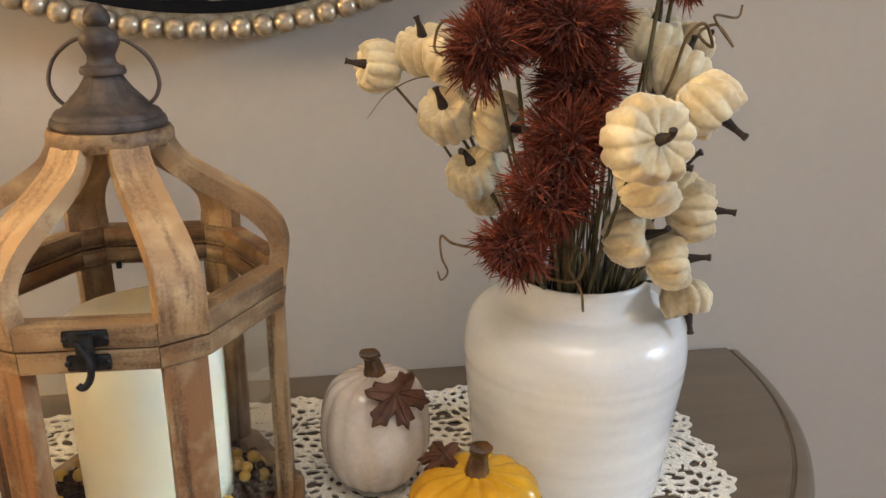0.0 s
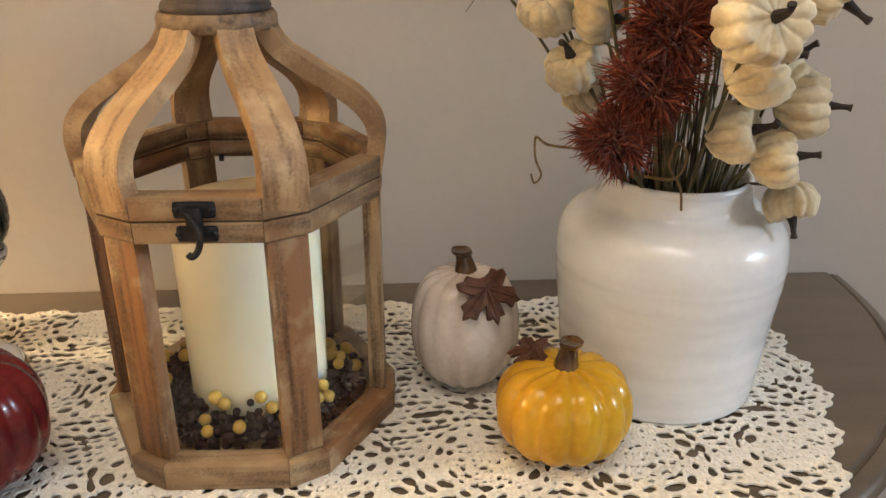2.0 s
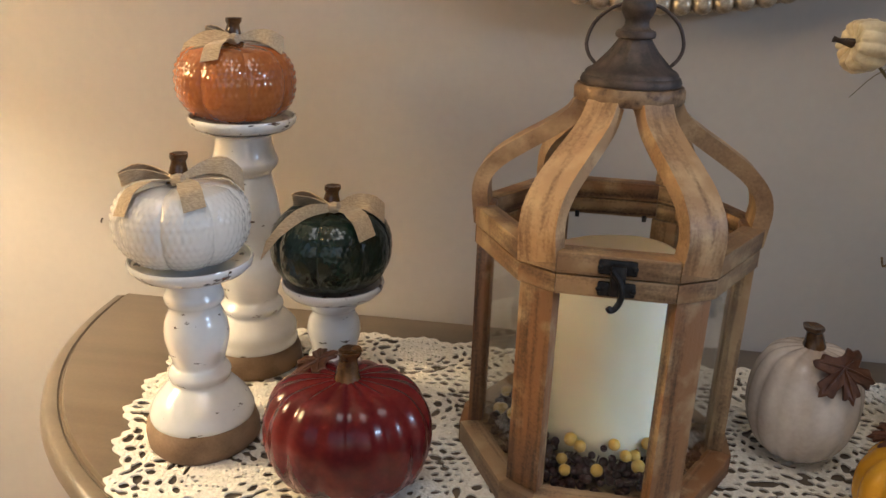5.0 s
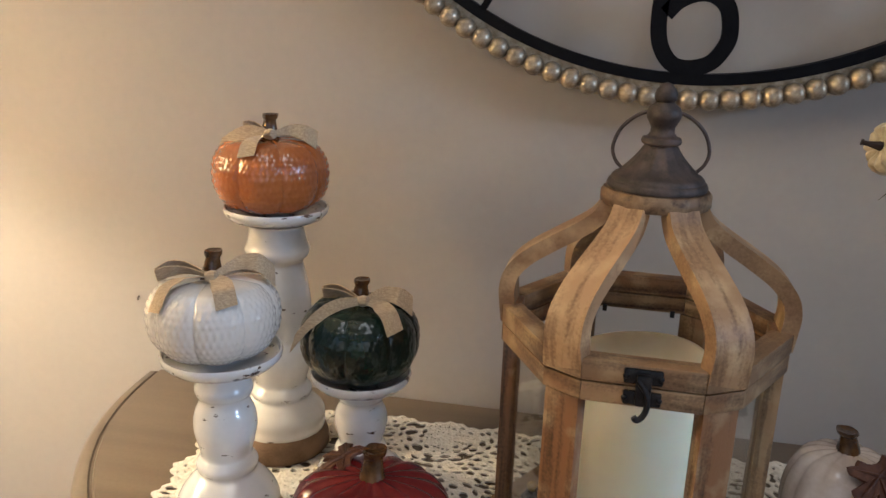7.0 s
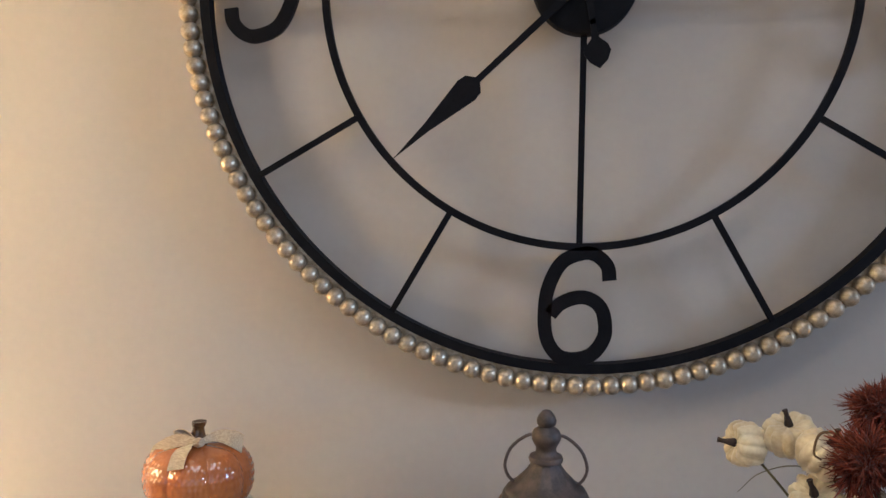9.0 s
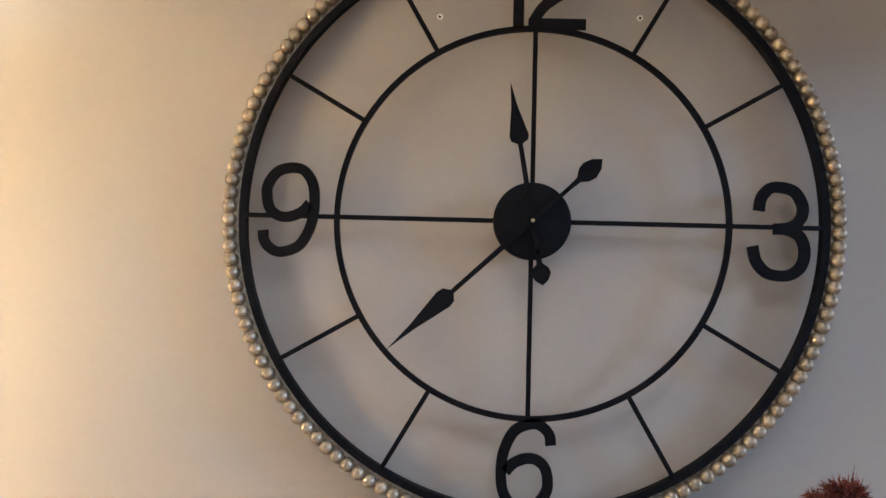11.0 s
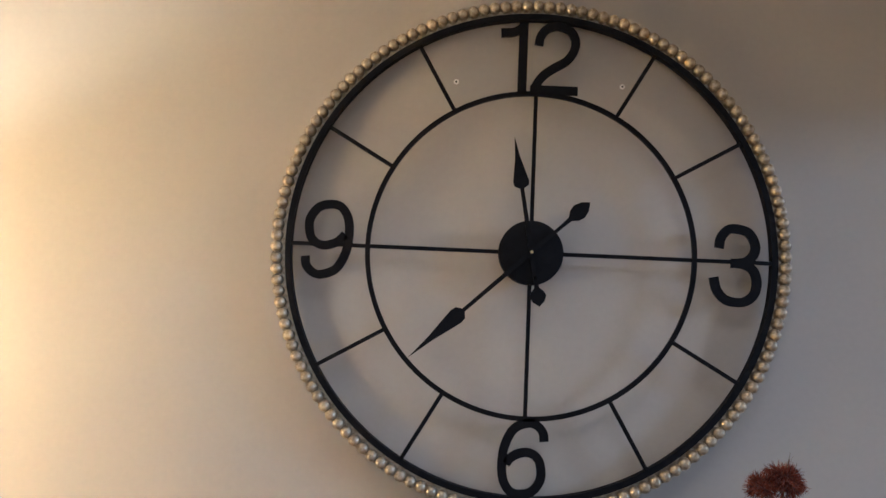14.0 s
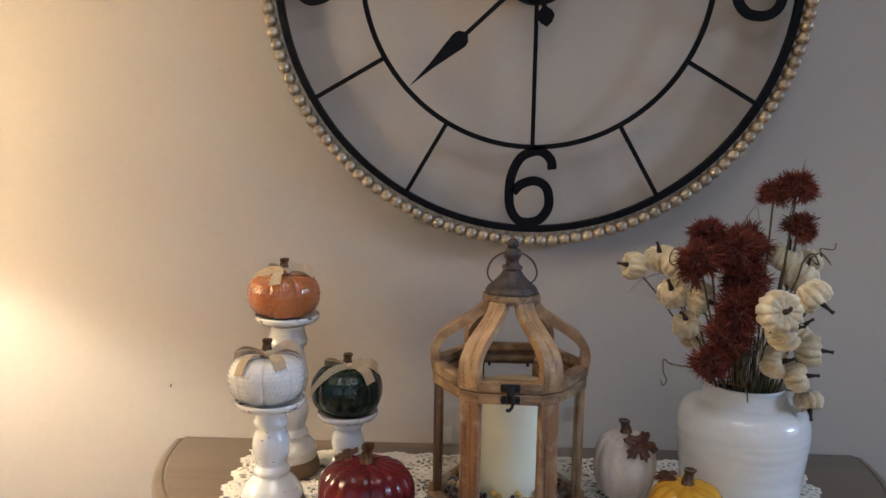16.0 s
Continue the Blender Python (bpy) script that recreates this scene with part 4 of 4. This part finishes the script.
def stand(place, height, plate, label):
    """A turned white pillar with a dish on top and a bare clay foot."""
    s = thing("candle_stand", place, label, "candle stand", "white candle stands", turn=place[0] * 900)
    f, h = plate * 0.94, height
    part("foot", lathe([(0, 0), (f * 0.95, 0), (f * 1.01, 0.005), (f * 1.02, 0.016), (f * 0.98, 0.023), (f * 0.93, 0.0262), (0, 0.0262)], 56, lambda a, i: 1 + 0.02 * math.sin(3 * a + i)), CLAY, s, "bare brown clay foot")
    k = min(1.0, h / 0.161)
    body = [(0.93, 0.0255), (0.945, 0.029), (0.92, 0.034 * k), (0.82, 0.043 * k), (0.64, 0.053 * k), (0.52, 0.0585 * k), (0.55, 0.063 * k), (0.56, 0.067 * k), (0.50, 0.072 * k), (0.46, 0.076 * k),
            (0.52, 0.088 * k), (0.57, 0.101 * k), (0.54, 0.114 * k), (0.46, 0.123 * k)]
    if h > 0.20:
        body += [(0.48, 0.132), (0.54, 0.145), (0.57, 0.160), (0.53, h - 0.078), (0.46, h - 0.058), (0.45, h - 0.052), (0.54, h - 0.046), (0.57, h - 0.040), (0.52, h - 0.033)]
    else:
        body += [(0.45, 0.128 * k), (0.50, 0.132 * k), (0.52, 0.137 * k), (0.48, 0.142 * k)]
    body += [(0.47, h - 0.0175), (0.55, h - 0.0135), (0.74, h - 0.0102)]
    stout = 1.18 if h > 0.20 else 1.0
    body = [(f * min(max(r, 0.93), r * stout), z) for r, z in body]
    fine = [tuple(p) for p in smooth_line(body, 4)]
    part("pillar", lathe(fine, 56), STANDWHITE, s, "white glaze with dark chips", smooth=180)
    part("dish", lathe([(0, h - 0.0105), (plate * 0.70, h - 0.0105), (plate * 0.90, h - 0.0080), (plate * 0.985, h - 0.0035), (plate * 1.005, h + 0.0005), (plate * 0.985, h + 0.0030), (plate * 0.955, h + 0.0025), (plate * 0.93, h - 0.0020), (plate * 0.6, h - 0.0045), (0, h - 0.005)], 64),
         STANDRIM, s, "white dish with a chipped rim", smooth=50)
    return s


def knobbly_pumpkin(name, place, r, h, glaze, label, stem_h, turn, knobs, ties):
    p = thing(name, place, label, "pumpkin", turn=turn)
    part("body", pumpkin_mesh(r, r * 0.97, h, 8, 0.075, 0.10, full=2.2, phase=0.3, sharp=0.36, seg=360, knobs=knobs, base=2.6), glaze, p, smooth=180)
    part("stem", stem_mesh(stem_h, r * 0.19, r * 0.13, (0.002, 0)), STEMGLAZE, p, "glossy brown stem").location = (0, 0, h * 0.885)
    bow(p, r, h, turn, *ties)


for name, x, y, top, plate, r, h, glaze, what, stem, turn, knobs in (
        ("orange_pumpkin", -0.390, -0.131, 1.029, 0.0505, 0.0558, 0.080, ORANGE, "orange", 0.024, -8, 0.019),
        ("white_pumpkin", -0.382, -0.274, 0.940, 0.0498, 0.0535, 0.076, OFFWHITE, "white", 0.024, 12, 0.021),
        ("green_pumpkin", -0.280, -0.200, 0.899, 0.0458, 0.0538, 0.081, GREEN, "dark green", 0.022, 5, 0.008)):
    stand((x + (0.005 if top > 0.92 else 0.001), y, REST), top - REST, plate, f"white distressed ceramic candle stand under the {what} pumpkin")
    knobbly_pumpkin(name, (x, y, top - 0.0040), r, h, glaze, f"shiny {what} knobbly ceramic pumpkin with a burlap bow", stem, turn, knobs, BOWS[what])


# ---- the vase and what stands in it ----
VX, VY = 0.310, -0.199
vase = thing("vase", (VX, VY, REST), "white glazed ceramic vase with faint throwing rings", "vase")
outside = smooth_line([(0.0790, 0.0), (0.0815, 0.004), (0.0845, 0.030), (0.0885, 0.070), (0.0918, 0.098), (0.0929, 0.112), (0.0924, 0.127), (0.0894, 0.1395), (0.0828, 0.1490), (0.0735, 0.1550), (0.0650, 0.1590), (0.0608, 0.1640), (0.0590, 0.1710), (0.0582, 0.1790)], 7)
outside = [(r * 1.012, z * 1.0375) for r, z in outside]
outside = [(r + 0.00022 * math.sin(620 * z + 3 * math.sin(90 * z)) * (1 if z < 0.12 else 0), z) for r, z in outside]
prof = [(0, 0.002), (0.075, 0.001)] + [tuple(p) for p in outside] + [(0.0584, 0.1873), (0.0567, 0.1880), (0.0550, 0.1867), (0.0545, 0.1743), (0.066, 0.160), (0.082, 0.135), (0.078, 0.02), (0, 0.01)]
part("body", lathe(prof, 96), VASE, vase, smooth=180)
part("lip", lathe([(0.0582, 0.1800), (0.0592, 0.1830), (0.0596, 0.1862), (0.0588, 0.1886), (0.0570, 0.1892), (0.0552, 0.1884), (0.0546, 0.1860), (0.0582, 0.1800)], 96), VASE, vase, "rounded glazed lip", smooth=180)

bouquet = thing("dried_bouquet", (VX, VY, REST + 0.012), "rust flowers and cream velvet mini pumpkins on dry stems", "bouquet")
B0 = Vector((VX, VY, REST + 0.012))


def mini_pumpkin(place, r, axis, stem=0.016, flat=0.90):
    h = 2 * r * flat
    bm = pumpkin_mesh(r, r, h, 11, 0.21, 0.24, full=2.1, phase=rng.uniform(0, 3), sharp=0.42, seg=99)
    bm.transform(Matrix.Translation((0, 0, -h / 2)))
    for v in bm.verts:
        v.co *= 1 + 0.11 * noise.noise(v.co * 70 + Vector(place) * 50) + 0.05 * noise.noise(v.co * 230 + Vector(place) * 90)
    o = part("mini_pumpkin", bm, VELVET, bouquet, "cream velvet mini pumpkin", smooth=180)
    o.matrix_basis = axes(Vector(place) - B0, axis)
    side = rng.uniform(-0.003, 0.003)
    st = smooth_line([(0, 0, h * 0.24), (side * 0.4, 0, h * 0.42), (side, 0.001, h * 0.5 + stem * 0.5), (side * 2, 0.002, h * 0.5 + stem)], 3)
    part("stalk", tube(st, [0.0044 - 0.0023 * min(1, i / (len(st) * 0.5)) + (0.0006 if i > len(st) - 3 else 0) for i in range(len(st))], 8), DARKSTEM, o, "dark brown stalk")
    foot = Vector((rng.uniform(-0.03, 0.03), rng.uniform(-0.03, 0.03), 0.0))
    neck = Vector((max(-0.040, min(0.040, (place[0] - VX) * 0.5)), max(-0.040, min(0.040, (place[1] - VY) * 0.5)), 0.165))
    end = Vector(place) - B0
    line = smooth_line([foot, neck * 0.6, neck, neck.lerp(end, 0.55) + Vector((0, 0, 0.012)), end], 5)
    part("stem", tube(line, 0.0013, 6), DRYGREEN, bouquet)


def flower(place, r, petals, squash=0.85):
    """A shaggy bloom of many hundred thin petals round a core."""
    vs, fs = [], []
    golden = math.pi * (3 - math.sqrt(5))
    tufts = petals // 3
    for i in range(tufts):
        z = 1.0 - 1.55 * (i + 0.5) / tufts
        q = math.sqrt(max(0.0, 1 - z * z))
        a = golden * i + rng.uniform(-0.25, 0.25)
        d = Vector((q * math.cos(a), q * math.sin(a), z * squash))
        reach = r * (1.0 + 0.55 * noise.noise(d * 2.2 + Vector(place) * 40)) * rng.uniform(0.82, 1.12)
        lean = Vector((rng.uniform(-1, 1), rng.uniform(-1, 1), rng.uniform(-1, 1))) * 0.16
        for j in range(11):
            e = (d + lean + Vector((rng.uniform(-1, 1), rng.uniform(-1, 1), rng.uniform(-1, 1))) * 0.70).normalized()
            L = reach * rng.uniform(0.26, 0.56)
            s = e.cross(Vector((rng.uniform(-1, 1), rng.uniform(-1, 1), rng.uniform(-1, 1)))).normalized()
            w = r * rng.uniform(0.013, 0.026)
            up = s.cross(e).normalized() * w * 0.6
            base = d * reach * rng.uniform(0.42, 0.58)
            root, mid, tip = base, base + e * L * 0.6, base + e * L + Vector((0, 0, -1)) * r * rng.uniform(-0.04, 0.08)
            k = len(vs)
            vs += [root - s * w * 0.5, root + s * w * 0.5, mid - s * w, mid + up, mid + s * w, tip - s * w * 0.35, tip + up * 0.5, tip + s * w * 0.35]
            fs += [(k, k + 3, k + 2), (k, k + 1, k + 3), (k + 1, k + 4, k + 3), (k + 2, k + 3, k + 6, k + 5), (k + 3, k + 4, k + 7, k + 6)]
    k = len(vs)
    for i in range(7):
        for j in range(12):
            t, a = math.pi * i / 6, 2 * math.pi * j / 12
            vs.append(Vector((math.sin(t) * math.cos(a), math.sin(t) * math.sin(a), math.cos(t) * squash)) * r * 0.50)
    fs += [(k + i * 12 + j, k + i * 12 + (j + 1) % 12, k + (i + 1) * 12 + (j + 1) % 12, k + (i + 1) * 12 + j) for i in range(6) for j in range(12)]
    me = bpy.data.meshes.new("bloom")
    me.from_pydata([tuple(v) for v in vs], [], fs)
    me.materials.append(PETAL)
    o = new("bloom", me)
    o.parent = bouquet
    end = Vector(place) - B0
    out = Vector((end.x * 1.5 + rng.uniform(-0.08, 0.08), end.y * 1.5 - 0.06, 0.16 + rng.uniform(-0.05, 0.10))).normalized()
    o.matrix_basis = axes(end, out)
    tagged(o, "shaggy rust-red bloom")
    neck = Vector((max(-0.035, min(0.035, end.x * 0.5)), max(-0.035, min(0.035, end.y * 0.5)), 0.165))
    line = smooth_line([Vector((rng.uniform(-0.03, 0.03), rng.uniform(-0.03, 0.03), 0)), neck * 0.6, neck, neck.lerp(end, 0.5), end - out * 0.004], 5)
    part("stem", tube(line, 0.0016, 6), DRYGREEN, bouquet)


rng = random.Random(11)
for place, r, axis, stem in (
        ((0.151, -0.138, 1.121), 0.0208, (-1, -0.25, 0.15), 0.013), ((0.188, -0.150, 1.135), 0.0225, (-0.3, -0.4, 1), 0.012), ((0.203, -0.190, 1.131), 0.0222, (0.5, -0.3, 0.9), 0.010),
        ((0.199, -0.190, 1.089), 0.0222, (-0.45, -0.7, 0.85), 0.014), ((0.236, -0.205, 1.086), 0.0218, (0.8, -0.5, -0.35), 0.012), ((0.218, -0.205, 1.046), 0.0212, (-0.35, -0.45, 0.95), 0.014),
        ((0.352, -0.205, 1.150), 0.0222, (0.2, -0.3, 1), 0.010), ((0.372, -0.215, 1.122), 0.0245, (0.5, 0.2, 0.8), 0.012), ((0.356, -0.300, 1.110), 0.0222, (0.75, -0.6, -0.75), 0.020),
        ((0.297, -0.340, 1.097), 0.0270, (0.12, -1.0, 0.18), 0.010), ((0.319, -0.300, 1.060), 0.0235, (0.9, -0.3, 0.5), 0.012), ((0.368, -0.272, 1.030), 0.0222, (0.95, -0.35, 0.05), 0.016),
        ((0.322, -0.272, 1.012), 0.0215, (0.85, -0.6, 0.25), 0.014), ((0.352, -0.278, 0.994), 0.0200, (0.95, -0.4, 0.22), 0.016), ((0.379, -0.254, 0.951), 0.0188, (0.1, -0.5, -0.95), 0.016),
        ((0.356, -0.255, 1.052), 0.0212, (0.6, -0.2, 0.7), 0.014), ((0.236, -0.170, 1.020), 0.0180, (-0.6, -0.5, 0.5), 0.010), ((0.392, -0.190, 1.140), 0.0180, (0.7, 0.2, 0.5), 0.010)):
    mini_pumpkin(place, r * 1.07, axis, stem * 0.52)
for place, r, n in (((0.216, -0.252, 1.146), 0.036, 620), ((0.271, -0.250, 1.160), 0.040, 700), ((0.233, -0.230, 1.184), 0.030, 480), ((0.292, -0.215, 1.168), 0.036, 560), ((0.282, -0.245, 1.122), 0.036, 560),
                    ((0.270, -0.268, 1.082), 0.038, 620), ((0.258, -0.272, 1.046), 0.036, 620), ((0.236, -0.268, 1.008), 0.031, 560), ((0.350, -0.235, 1.249), 0.032, 520), ((0.318, -0.237, 1.240), 0.026, 420), ((0.361, -0.225, 1.192), 0.029, 460),
                    ((0.300, -0.200, 1.100), 0.034, 420)):
    flower(place, r * 0.92, n)
for pts in ([(0.262, -0.235, 0.985), (0.232, -0.190, 0.978), (0.213, -0.150, 0.971), (0.204, -0.140, 0.975), (0.205, -0.138, 0.955), (0.211, -0.136, 0.940), (0.205, -0.138, 0.933), (0.201, -0.140, 0.942)],
            [(0.340, -0.220, 1.060), (0.358, -0.235, 1.120), (0.362, -0.245, 1.150), (0.372, -0.250, 1.160), (0.385, -0.240, 1.143), (0.376, -0.235, 1.152), (0.392, -0.230, 1.158), (0.404, -0.235, 1.143), (0.388, -0.232, 1.164), (0.410, -0.225, 1.163), (0.413, -0.225, 1.172)],
            [(0.270, -0.24, 0.97), (0.285, -0.262, 0.975), (0.292, -0.262, 0.992), (0.284, -0.262, 1.002), (0.280, -0.262, 0.985), (0.290, -0.262, 0.968), (0.293, -0.262, 0.95)],
            [(0.225, -0.21, 1.13), (0.212, -0.222, 1.150), (0.200, -0.225, 1.160), (0.188, -0.222, 1.158), (0.184, -0.222, 1.142), (0.190, -0.222, 1.136)]):
    line = [Vector(p) - B0 for p in smooth_line(pts, 6)]
    part("tendril", tube(line, [0.0014 - 0.0005 * i / len(line) for i in range(len(line))], 6), TWIG, bouquet, "curled brown tendril")
for pts in ([(0.24, -0.22, 1.10), (0.19, -0.19, 1.118), (0.158, -0.17, 1.105), (0.140, -0.16, 1.082)], [(0.25, -0.22, 1.06), (0.215, -0.20, 1.075), (0.190, -0.19, 1.083)],
            [(0.34, -0.235, 1.20), (0.350, -0.235, 1.255), (0.358, -0.235, 1.290)], [(0.27, -0.235, 1.17), (0.283, -0.235, 1.205), (0.296, -0.235, 1.222), (0.302, -0.235, 1.195)], [(0.25, -0.22, 1.15), (0.235, -0.22, 1.18), (0.225, -0.22, 1.19)]):
    line = [Vector(p) - B0 for p in smooth_line(pts, 5)]
    part("grass_blade", tube(line, [0.0009 - 0.0007 * i / len(line) for i in range(len(line))], 5), DRYGREEN, bouquet)
for i in range(72):
    a, q = rng.uniform(0, 2 * math.pi), rng.uniform(0.006, 0.034)
    foot = Vector((q * math.cos(a), q * math.sin(a), 0.10))
    top = Vector((q * 1.1 * math.cos(a) - 0.005 + rng.uniform(-0.024, 0.024), q * 1.1 * math.sin(a) - 0.008, rng.uniform(0.20, 0.31)))
    part("grass_blade", tube(smooth_line([foot, foot.lerp(top, 0.5) + Vector((rng.uniform(-0.006, 0.006), 0, 0)), top], 4), 0.0008, 5), DRYGREEN if i % 3 else DARKSTEM, bouquet)

# ---- the lamp that stands beside the table and lights the wall ----
lamp = thing("floor_lamp", (LAMP[0], LAMP[1], 0), "lit floor lamp with a cream cloth shade", "lamp")
part("shade", lathe([(0.190, LAMP[2] - 0.104), (0.155, LAMP[2] + 0.133), (0.1535, LAMP[2] + 0.133), (0.1885, LAMP[2] - 0.104), (0.190, LAMP[2] - 0.104)], 48), SHADE, lamp, "cream cloth shade")
part("pole", tube([(0, 0, 0.02), (0, 0, 0.6), (0, 0, LAMP[2] - 0.10)], 0.011, 12), IRON, lamp)
part("base", lathe([(0, 0), (0.12, 0), (0.125, 0.006), (0.12, 0.016), (0.03, 0.024), (0, 0.024)], 40), IRON, lamp)
